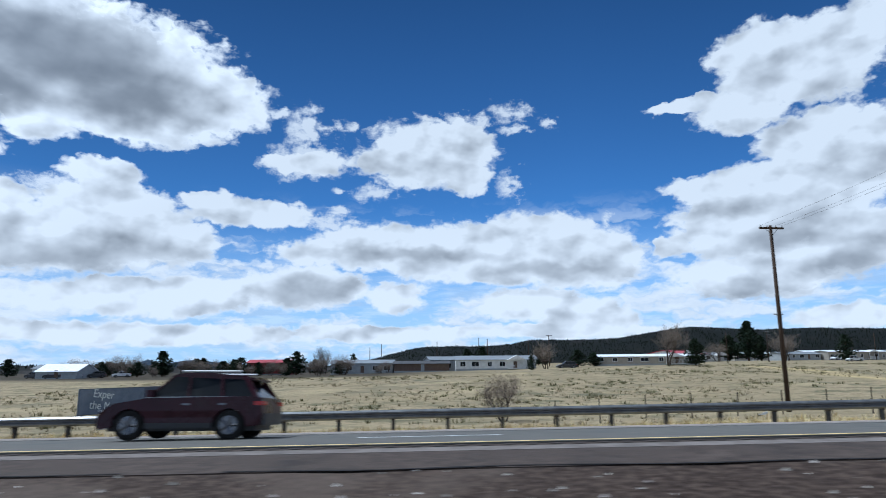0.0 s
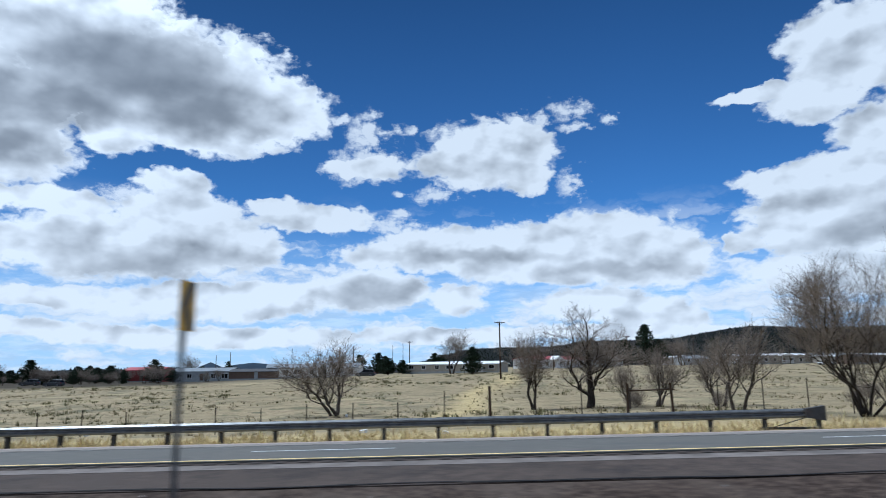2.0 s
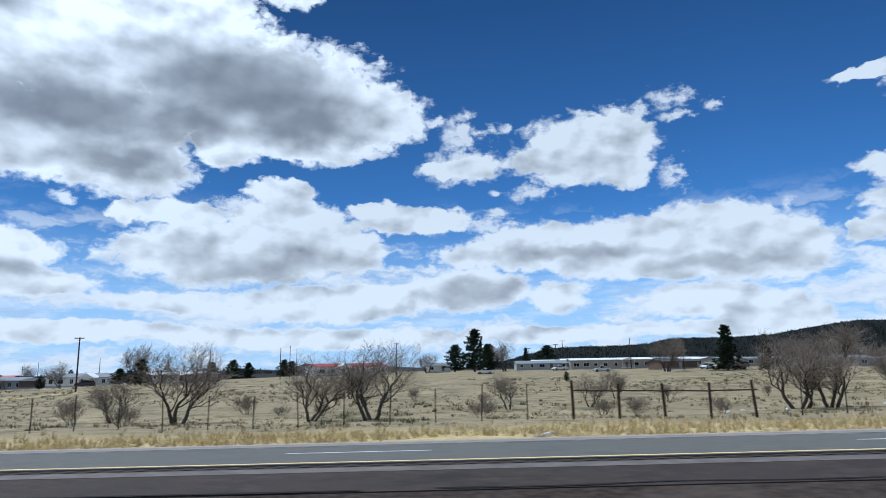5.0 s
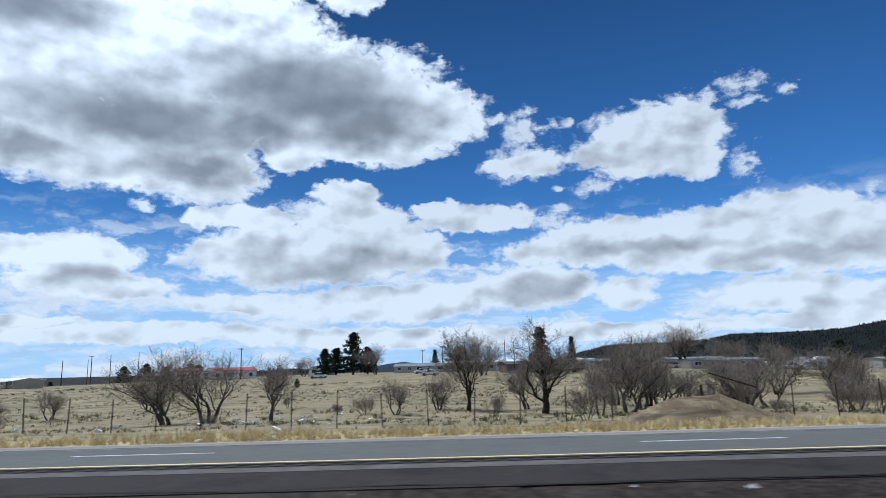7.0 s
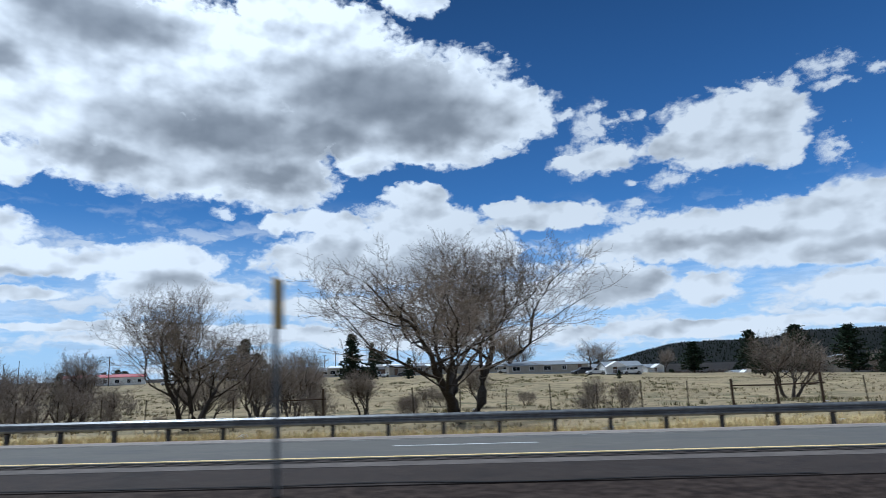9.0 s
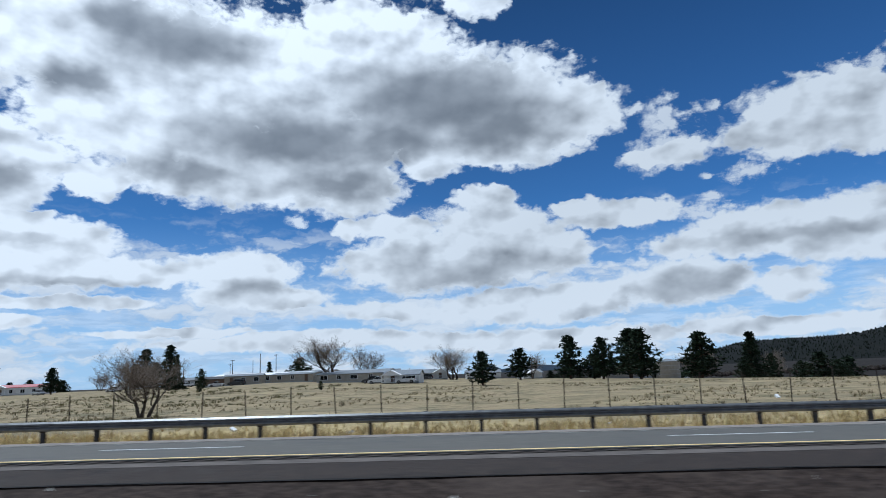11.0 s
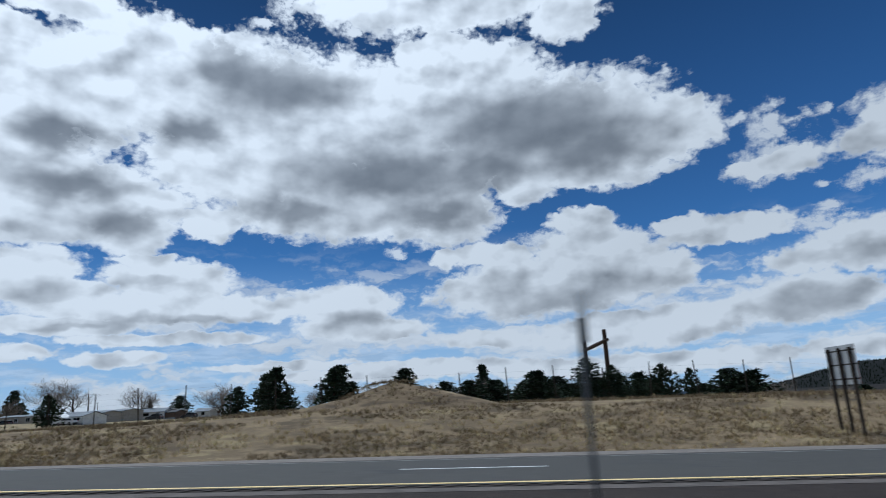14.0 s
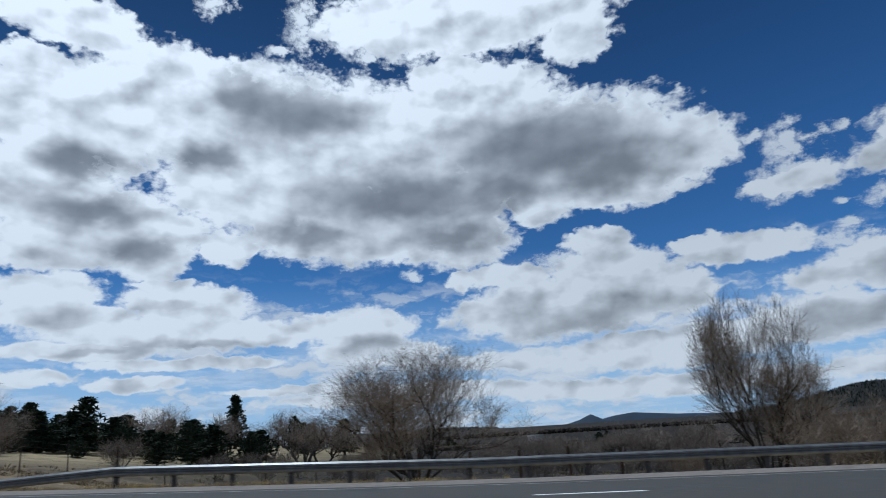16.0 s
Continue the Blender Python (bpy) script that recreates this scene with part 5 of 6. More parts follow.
for n, s in enumerate((19.85, 60.0, 97.1, 137.5, 172.3, 213.3, 251.6, 289.9, 329.0, 367.8, 464.2)):
    chevron_sign(s, lean=(0.5, 0.0, 0.3, -0.4, -0.6, 0.6, 0.0, -1.4, 0.3, -1.5, 0.2)[n])

# ---------------------------------------------------------------- large green guide sign


def letters(name, text, size, m, mat, parent):
    curve = bpy.data.curves.new(name, "FONT")
    curve.body, curve.size, curve.align_x, curve.align_y, curve.extrude = text, size, "CENTER", "CENTER", 0.004
    ob = new(name, curve)
    mesh = bpy.data.meshes.new_from_object(ob)
    bpy.data.objects.remove(ob)
    mesh.materials.append(mat)
    ob = new(name, mesh)
    ob.parent = parent
    ob.matrix_basis = m
    return ob


def guide_sign(s, d):
    sign = thing("guide_sign", "large green highway guide sign on two dark steel posts", "road sign", m=stand(s, d))
    for y in (-1.3, 1.3):
        part("post", Mesh().box((-0.12, y - 0.10, -0.5), (-0.10, y + 0.10, 6.6)).box((0.02, y - 0.10, -0.5), (0.04, y + 0.10, 6.6)).box((-0.10, y - 0.012, -0.5), (0.02, y + 0.012, 6.6)), DARK_STEEL, sign, "dark steel I-beam post")
    low, high, half = 3.0, 6.65, 2.1
    panel = part("panel", Mesh().box((0.09, -half, low), (0.10, half, high)), BARE_ALU, sign, "bare aluminium sign back")
    n = 17
    for k in range(n):
        z = low + 0.1 + (high - low - 0.2) * k / (n - 1)
        part("stiffener", Mesh().box((0.045, -half - 0.03, z - 0.03), (0.09, half + 0.03, z + 0.03)), BARE_ALU, panel)
    face = part("face", Mesh().box((0.101, -half, low), (0.106, half, high)), GREEN_SIGN, panel, "green reflective sheet")
    edge = Mesh()
    for a, b in (((-half, low), (half, low + 0.05)), ((-half, high - 0.05), (half, high)), ((-half, low), (-half + 0.05, high)), ((half - 0.05, low), (half, high))):
        edge.box((0.1075, a[0], a[1]), (0.109, b[0], b[1]))
    part("border", edge, SIGN_WHITE, panel, "thin white border")
    tab = part("exit_tab", Mesh().box((0.09, -1.05, high + 0.02), (0.106, 2.0, high + 0.75)), GREEN_SIGN, sign, "green exit number tab")
    back = part("back_plate", Mesh().box((0.078, -1.05, high + 0.02), (0.087, 2.0, high + 0.75)), BARE_ALU, sign, "bare aluminium back of the exit tab")
    for k in range(4):
        z = high + 0.11 + 0.18 * k
        part("stiffener", Mesh().box((0.035, -1.07, z - 0.03), (0.078, 2.02, z + 0.03)), BARE_ALU, back)
    frame_m = Mesh()
    for a, b in (((-1.05, high + 0.02), (2.0, high + 0.06)), ((-1.05, high + 0.71), (2.0, high + 0.75)), ((-1.05, high + 0.02), (-1.01, high + 0.75)), ((1.96, high + 0.02), (2.0, high + 0.75))):
        frame_m.box((0.1075, a[0], a[1]), (0.109, b[0], b[1]))
    part("border", frame_m, SIGN_WHITE, tab)
    turn = Euler((radians(90), 0, radians(90))).to_matrix().to_4x4()

    def line(text, size, y, z, parent):
        letters("lettering", text, size, Matrix.Translation((0.1095, y, z)) @ turn, SIGN_WHITE, parent)

    line("EXIT", 0.46, -0.25, high + 0.36, tab)
    line("452", 0.62, 1.2, high + 0.36, tab)
    line("East", 0.62, 1.15, high - 0.52, panel)
    line("Raton", 0.78, 0.0, high - 1.62, panel)
    line("Folsom", 0.78, 0.0, high - 2.35, panel)
    line("1/2 MILE", 0.58, 0.0, high - 3.1, panel)
    shield = Mesh()
    ring = [(-1.05 + 0.48 * math.cos(a * math.pi / 10), high - 0.62 + 0.46 * math.sin(a * math.pi / 10)) for a in range(20)]
    shield.prism(ring, 0.1075, 0.110, "x")
    part("route_shield", shield, SIGN_WHITE, panel, "white round route shield")
    letters("lettering", "72", 0.56, Matrix.Translation((0.1125, -1.05, high - 0.62)) @ turn, BLACK, panel)


guide_sign(259.3, 29.0)


def back_sign(s, d):
    sign = thing("road_sign", "red sheet metal sign with a bare back on three dark posts", "road sign", m=stand(s, d))
    for y in (-0.7, 0.0, 0.7):
        part("post", Mesh().box((-0.045, y - 0.045, -0.4), (0.045, y + 0.045, 3.1)), POST_WOOD, sign, "dark wooden post")
    panel = part("panel", Mesh().box((0.05, -0.95, 1.75), (0.06, 0.95, 3.2)), BARE_ALU, sign, "bare aluminium sheet")
    for z in (1.95, 2.48, 3.0):
        part("stiffener", Mesh().box((0.047, -0.95, z - 0.03), (0.0499, 0.95, z + 0.03)), DARK_STEEL, panel)
    part("face", Mesh().box((0.0605, -0.95, 1.75), (0.065, 0.95, 3.2)), SIGN_RED, panel, "faded red painted face")
    for z, half, thick in ((2.98, 0.6, 0.05), (2.68, 0.85, 0.10), (2.33, 0.7, 0.05), (2.13, 0.35, 0.04), (1.93, 0.75, 0.05)):
        part("lettering_bar", Mesh().box((0.0655, -half, z - thick), (0.069, half, z + thick)), SIGN_DARK_RED, panel, "dark red bar of faded lettering")


SIGN_RED = material("faded_red_sign", [(0.50, 0.055, 0.045), (0.42, 0.045, 0.04)], 2.0, 0.6, stains=(0.9, (0.33, 0.04, 0.035), 0.5))
SIGN_DARK_RED = material("dark_red_sign_bar", [(0.20, 0.02, 0.02), (0.26, 0.03, 0.028)], 3.0, 0.6)
back_sign(477.4, 25.4)


# ---------------------------------------------------------------- houses


def house(x, y, top, length, yaw, style):
    """A low house or mobile home whose long side faces the road."""
    looks = {
        "barn": ("red", "red", 9.0, 0.9, "dark red barn with a red metal roof"),
        "grey": ("grey", "grey", 7.5, 0.9, "grey mobile home with a grey shingle roof"),
        "brown": ("brown", "dark", 6.5, 0.7, "dark brown shed with a low dark roof"),
        "white": ("white", "grey", 7.5, 1.0, "white sided house with a grey shingle roof"),
        "long": ("tan", "white", 7.0, 0.55, "long pale mobile home with a white metal roof"),
        "red": ("brown", "red", 7.0, 1.0, "dark house with a red metal roof"),
        "tan": ("tan", "grey", 6.5, 0.5, "tan mobile home with a flat grey roof"),
        "tin": ("grey", "white", 10.0, 1.8, "farm building with a bright white metal roof"),
        "school": ("white", "red", 9.0, 0.9, "long white building with a red metal roof"),
    }
    wall_key, roof_key, deep, rise, label = looks[style]
    base = ground_z(x, y)
    away = Vector((-math.sin(radians(yaw)), math.cos(radians(yaw)), 0))
    cx, cy = x + away.x * deep / 2, y + away.y * deep / 2
    low = min(base, ground_z(cx, cy)) - 0.05
    height = max(top - low, 2.4)
    eave = max(height - rise, 1.9)
    home = thing("house" if style not in ("barn", "brown", "tin") else "outbuilding", label, "house" if style not in ("barn", "brown", "tin") else "shed", "houses", Matrix.Translation((cx, cy, low)) @ Euler((0, 0, radians(yaw))).to_matrix().to_4x4())
    half, depth = length / 2, deep / 2
    body = Mesh()
    body.prism([(-depth, -0.3), (depth, -0.3), (depth, eave), (0, eave + rise - 0.08), (-depth, eave)], -half, half, "x")
    wall = part("wall", body, WALLS[wall_key], home)
    over, thick = 0.35, 0.14
    slope = rise / depth
    for side in (-1, 1):
        roof = Mesh()
        roof.prism([(side * (depth + over), eave - slope * over), (0, eave + rise), (0, eave + rise + thick), (side * (depth + over), eave - slope * over + thick)], -half - over, half + over, "x")
        part("roof", roof, ROOFS[roof_key], home)
    part("foundation_skirt", Mesh().box((-half - 0.02, -depth - 0.03, -0.3), (half + 0.02, -depth + 0.1, 0.4)), WALLS["grey"], home)
    rng = random.Random(int(x * 3 + y))
    count = max(1, int(length / 3.4)) if style not in ("barn", "brown", "tin") else 1
    door_slot = rng.randrange(count)
    for k in range(count):
        u = -half + length * (k + 0.5) / count + rng.uniform(-0.3, 0.3)
        if k == door_slot:
            door = part("door", Mesh().box((u - 0.48, -depth - 0.05, 0.35), (u + 0.48, -depth - 0.004, 2.2)), WALLS["brown" if wall_key != "brown" else "grey"], home)
            part("door_handle", Mesh().box((u + 0.33, -depth - 0.09, 1.22), (u + 0.42, -depth - 0.05, 1.28)), CHROME, door)
            continue
        w, h0, h1 = rng.choice((0.5, 0.65, 0.9)), 1.0, min(2.15, eave - 0.25)
        window = part("window", Mesh().box((u - w - 0.09, -depth - 0.06, h0 - 0.09), (u + w + 0.09, -depth - 0.002, h0)).box((u - w - 0.09, -depth - 0.06, h1), (u + w + 0.09, -depth - 0.002, h1 + 0.09)).box((u - w - 0.09, -depth - 0.06, h0), (u - w, -depth - 0.002, h1)).box((u + w, -depth - 0.06, h0), (u + w + 0.09, -depth - 0.002, h1)).box((u - 0.025, -depth - 0.05, h0), (u + 0.025, -depth - 0.002, h1)), TRIM, home)
        part("pane", Mesh().box((u - w, -depth - 0.03, h0), (u + w, -depth - 0.004, h1)), GLASS, window)
    if style in ("white", "school") or (style == "long" and length > 15):
        # porch with a small gable, a deck and a railing
        u = -half + length * (door_slot + 0.5) / count
        porch = part("porch", Mesh().box((u - 2.2, -depth - 2.2, 0.3), (u + 2.2, -depth - 0.06, 0.42)), TRIM, home, "white porch deck")
        gable = Mesh()
        gable.prism([(u - 2.5, eave - 0.1), (u + 2.5, eave - 0.1), (u, eave + rise + 0.15)], -depth - 2.3, -depth + 0.5)
        part("porch_gable", gable, TRIM, porch)
        for off in (-2.1, 2.1):
            part("porch_post", Mesh().box((u + off - 0.06, -depth - 2.15, 0.42), (u + off + 0.06, -depth - 2.03, eave - 0.1)), TRIM, porch)
        bars = Mesh().box((u - 2.1, -depth - 2.12, 1.2), (u + 2.1, -depth - 2.06, 1.28))
        for k in range(15):
            v = u - 2.1 + 4.2 * k / 14
            bars.box((v - 0.025, -depth - 2.11, 0.42), (v + 0.025, -depth - 2.07, 1.2))
        part("porch_railing", bars, TRIM, porch)
    if style in ("grey", "white", "tan", "long"):
        part("vent_pipe", Mesh().tube([(half * 0.3, 0.8, eave), (half * 0.3, 0.8, eave + rise + 0.5)], [0.07, 0.07], 8), BARE_ALU, home)
    return home


# x, y, height of the ridge, length, turn, look
HOUSES_ALONG_FIELD = [
    (-55.5, 210.0, 1.9, 13.0, 0, "barn"),
    (-22.5, 183.0, 1.4, 17.0, 0, "grey"),
    (-6.0, 181.0, 1.0, 15.0, 0, "brown"),
    (13.6, 174.0, 2.2, 21.0, 0, "white"),
    (49.5, 163.5, 2.2, 24.5, -20, "long"),
    (-109.5, 184.0, 0.7, 8.0, 0, "white"),
    (-97.5, 167.9, -2.0, 10.4, 0, "tin"),
    (99.4, 244.7, 3.8, 8.0, 9, "white"),
    (153.0, 262.0, 4.5, 24.0, 9, "long"),
    (137.0, 294.0, 4.5, 20.0, 15, "long"),
    (193.5, 256.5, 3.7, 35.6, 9, "long"),
    (80.0, 214.1, 3.9, 24.8, 49, "school"),
    (135.1, 251.2, 3.9, 17.7, 15, "grey"),
    (158.5, 254.4, 4.4, 28.1, 15, "long"),
    (180.9, 261.6, 4.5, 16.5, 15, "tan"),
    (202.6, 231.9, 3.7, 13.2, 15, "tan"),
    (224.4, 235.9, 3.6, 16.3, 15, "tan"),
    (6.3, 186.4, 2.2, 20.6, 15, "grey"),
]
HOUSES_BEYOND = [
    (232.2, 224.4, 3.1, 20.0, 26, "tan"),
    (252.4, 216.5, 1.7, 8.1, 26, "white"),
    (178.3, 228.3, 3.5, 12.9, 34, "brown"),
    (188.3, 240.9, 4.0, 19.4, 34, "long"),
    (206.8, 253.6, 2.6, 11.5, 34, "tan"),
    (223.6, 252.5, 2.7, 10.1, 34, "brown"),
    (222.9, 270.8, 1.2, 9.8, 34, "white"),
    (233.0, 289.9, 0.7, 11.4, 34, "white"),
    (284.7, 281.1, 2.3, 12.7, 34, "tan"),
    (192.1, 223.3, 3.8, 10.3, 41, "tan"),
    (221.6, 249.0, 3.6, 11.2, 41, "white"),
    (227.0, 267.4, 3.1, 9.9, 41, "white"),
    (247.2, 298.0, 1.1, 6.6, 42, "white"),
    (272.9, 336.5, -3.1, 5.9, 42, "white"),
    (283.0, 345.9, -4.0, 9.9, 42, "white"),
    (153.5, 885.7, -12.0, 30.1, 42, "white"),
    (231.8, 888.4, -18.4, 28.0, 42, "white"),
    (177.2, 629.5, -9.2, 10.8, 42, "white"),
]
for row in HOUSES_ALONG_FIELD + HOUSES_BEYOND:
    house(*row)

# ---------------------------------------------------------------- grass and weeds


def tufts(name, mat, count, seed, where, height, blades, label, loose=0.16, broad=1.0):
    """Tussocks of dry blades, scattered by a rule; far too many to count."""
    rng = random.Random(seed)
    m = Mesh()
    for _ in range(count):
        got = where(rng)
        if got is None:
            continue
        s, d, tall = got
        x, y = on_road(s, d)
        z = line_at(s)[3] + ground_dz(s, d)
        h = height * tall * rng.uniform(0.5, 1.2)
        for _ in range(blades):
            a, lean = rng.uniform(0, 6.283), rng.uniform(0.1, 0.7) * h
            spread = rng.uniform(0, loose) * (1 + h)
            bx, by = x + math.cos(a) * spread, y + math.sin(a) * spread
            wide = rng.uniform(0.010, 0.028) * (0.7 + h) * broad
            nx, ny = -math.sin(a) * wide, math.cos(a) * wide
            base = len(m.v)
            m.v += [(bx - nx, by - ny, z - 0.02), (bx + nx, by + ny, z - 0.02), (bx + math.cos(a) * lean, by + math.sin(a) * lean, z + h)]
            m.f.append((base, base + 1, base + 2))
    return tagged(new(name, m.data(name, mat)), label, "grass", kind="stuff")


def verge_rule(rng):
    s = rng.uniform(-45, 590)
    d = 22.15 + abs(rng.gauss(0, 1)) * 6.5
    if d > 41 or noise.noise((s * 0.15, d * 0.2, 0.5)) < -0.35:
        return None
    tall = 0.55 + 0.6 * min(1.0, (d - 21) / 6) + 0.4 * noise.noise((s * 0.3, d * 0.3, 2.0))
    return s, d, max(0.3, tall) * (0.6 if 395 < s < 520 else 1.0)


def field_rule(rng):
    s, d = rng.uniform(-70, 590), rng.uniform(38, 125)
    if noise.noise((s * 0.06, d * 0.06, 9.0)) < -0.05:
        return None
    return s, d, rng.uniform(0.5, 1.3)


tufts("verge_grass", GRASS_BLADE, 26000, 31, verge_rule, 0.30, 7, "pale straw-coloured dry grass along the road")
def weed_rule(rng):
    s, d = rng.uniform(-70, 330), rng.uniform(46, 150)
    if noise.noise((s * 0.035, d * 0.05, 4.0)) < 0.0 or noise.noise((s * 0.2, d * 0.25, 8.0)) < -0.1:
        return None
    return s, d, rng.uniform(0.6, 1.4)


tufts("field_weeds", OLIVE_WEED, 9000, 35, weed_rule, 0.30, 14, "low olive-green weeds in patches over the field", 0.5, 2.2)
tufts("field_grass", WEED, 24000, 32, field_rule, 0.24, 8, "grey-green weeds scattered over the field", 0.25, 1.8)


def bank_rule(rng):
    s, d = rng.uniform(380, 535), rng.uniform(21.6, 44)
    if rng.random() > (s - 375) / 50 or noise.noise((s * 0.12, d * 0.35, 6.0)) < -0.12:
        return None
    return s, d, rng.uniform(0.4, 1.1)


tufts("bank_grass", BANK_BLADE, 46000, 33, bank_rule, 0.19, 7, "brown dry grass on the cut bank")


def stones():
    rng = random.Random(71)
    m = Mesh()
    for _ in range(8200):
        s = rng.uniform(-30, 590)
        d = rng.choice((rng.uniform(4.5, 8.3), rng.gauss(7.3, 0.5), rng.uniform(20.9, 22.4)))
        if 4.3 > d or 20.5 > d > 8.6:
            continue
        if d < 9 and (s > 115 or noise.noise((s * 0.05, 0, 4.0)) < -0.1) and rng.random() < 0.7:
            continue
        x, y = on_road(s, d)
        z = line_at(s)[3] + ground_dz(s, d)
        r = rng.uniform(0.012, 0.045) * (1.5 if rng.random() < (0.22 if s < 110 else 0.06) else 1.0)
        base = len(m.v)
        for u, w, k in ((0, 0, 0.8), (1, 0, 0), (0, 1, 0), (-1, 0, 0), (0, -1, 0)):
            m.v.append((x + u * r * rng.uniform(0.8, 1.6), y + w * r * rng.uniform(0.7, 1.3), z + k * r))
        m.f += [(base, base + 1, base + 2), (base, base + 2, base + 3), (base, base + 3, base + 4), (base, base + 4, base + 1)]
    tagged(new("gravel", m.data("gravel", STONE)), "loose pale stones on the gravel median", "gravel", kind="stuff")


stones()



# ---------------------------------------------------------------- thickets


def thicket(count, seed, s_span, d_span, tall, patterns, name, label, group):
    rng = random.Random(seed)
    for k in range(count):
        s, d = rng.uniform(*s_span), rng.uniform(*d_span)
        x, y = on_road(s, d)
        h = rng.uniform(*tall)
        plant_bare(patterns, rng.randrange(9), x, y, ground_z(x, y) + h, rng.uniform(0.9, 1.4), label, name, group)


thicket(26, 5, (222, 306), (44, 82), (1.0, 2.6), SHRUB, "bare_shrub", "leafless brushy shrub in the thicket behind the fence", "bare shrubs")
thicket(16, 6, (120, 225), (52, 86), (0.9, 2.2), SHRUB, "bare_shrub", "leafless brushy shrub in the thicket behind the fence", "bare shrubs")
thicket(20, 7, (228, 300), (48, 90), (3.4, 5.8), SMALL_BARE, "bare_tree", "leafless grey tree with fine twigs in dry grass", "bare trees")
thicket(100, 8, (528, 700), (28, 130), (1.6, 4.0), SHRUB, "bare_shrub", "leafless brushy shrub on the valley side", "bare shrubs")
thicket(70, 13, (500, 575), (50, 130), (1.2, 3.0), SHRUB, "bare_shrub", "leafless brushy shrub on the valley side", "bare shrubs")
thicket(60, 9, (540, 800), (45, 220), (3.0, 6.0), SMALL_BARE, "bare_tree", "leafless grey tree on the valley side", "bare trees")
thicket(40, 10, (-130, -20), (160, 225), (1.5, 5.0), SMALL_BARE, "bare_tree", "leafless grey tree among the yards", "bare trees")
thicket(14, 12, (80, 130), (46, 66), (1.0, 2.4), SHRUB, "bare_shrub", "leafless brushy shrub in the thicket behind the fence", "bare shrubs")


def pine_belt(count, seed, s_span, d_span, tall):
    rng = random.Random(seed)
    for k in range(count):
        x, y = on_road(rng.uniform(*s_span), rng.uniform(*d_span))
        plant_conifer(x, y, ground_z(x, y) + rng.uniform(*tall), rng.choice("ppj"))


pine_belt(30, 3, (464, 490), (56, 96), (2.2, 4.2))
pine_belt(22, 4, (440, 540), (200, 330), (3.0, 6.5))
pine_belt(22, 7, (-150, -35), (170, 225), (2.4, 5.0))
pine_belt(10, 5, (-130, -30), (190, 260), (3.0, 5.5))
pine_belt(30, 6, (560, 900), (150, 420), (4.0, 8.0))

def valley_scrub(count, seed):
    """Grey-brown brush and bare woods over the valley floor, too many to count."""
    rng = random.Random(seed)
    m = Mesh()
    for _ in range(count):
        far = 300 + 1500 * rng.random() ** 1.5
        ang = radians(rng.uniform(-6, 40))
        x, y = 455 - math.sin(ang) * far, 190 + math.cos(ang) * far
        s, d = plan(x, y)
        if d < 46 or s < 505:
            continue
        z = ground_z(x, y) if d < 480 else -9.0 - 5.0 * min(1.0, (far - 480) / 600)
        r = rng.uniform(0.7, 1.6) * (1 + far / 1400)
        base = len(m.v)
        for level, wide in ((0.0, 0.55), (0.45, 1.0), (0.85, 0.7)):
            for i in range(6):
                a = i * 1.0472 + rng.uniform(-0.3, 0.3)
                q = r * wide * rng.uniform(0.6, 1.25)
                m.v.append((x + math.cos(a) * q, y + math.sin(a) * q, z - 0.3 + r * 1.5 * level * rng.uniform(0.85, 1.15)))
        m.v.append((x, y, z + r * 1.6))
        for ring in (0, 6):
            for i in range(6):
                j = (i + 1) % 6
                m.f.append((base + ring + i, base + ring + j, base + ring + 6 + j, base + ring + 6 + i))
        for i in range(6):
            m.f.append((base + 12 + i, base + 12 + (i + 1) % 6, base + 18))
    tagged(new("valley_scrub", m.data("valley_scrub", BRUSH)), "grey-brown leafless brush covering the valley floor", "scrub", kind="stuff")


BRUSH = material("leafless_brush", [(0.022, 0.018, 0.015), (0.060, 0.048, 0.038)], 1.5, 0.95, bump=0.8, vary=0.5)
valley_scrub(6500, 44)

# ---------------------------------------------------------------- ranch gate on the bank


def ranch_gate(a, b):
    gate = thing("ranch_gate", "tall dark log gateway of two posts and a crossbeam", "gate")
    tops = []
    for x, y, top in (a, b):
        base = ground_z(x, y)
        part("gate_post", Mesh().tube([(x, y, base - 0.5), (x, y, base + 2), (x, y, top)], [0.17, 0.16, 0.14], 8), POLE_WOOD, gate)
        tops.append(Vector((x, y, top - 0.75)))
    along = (tops[1] - tops[0]).normalized()
    part("crossbeam", Mesh().tube([tuple(tops[0] - along * 0.6), tuple(tops[0].lerp(tops[1], 0.5)), tuple(tops[1] + along * 0.35)], [0.13, 0.15, 0.13], 8), POLE_WOOD, gate)


ranch_gate((404.6, 195.0, 3.8), (400.4, 199.8, 3.7))

# ---------------------------------------------------------------- billboard


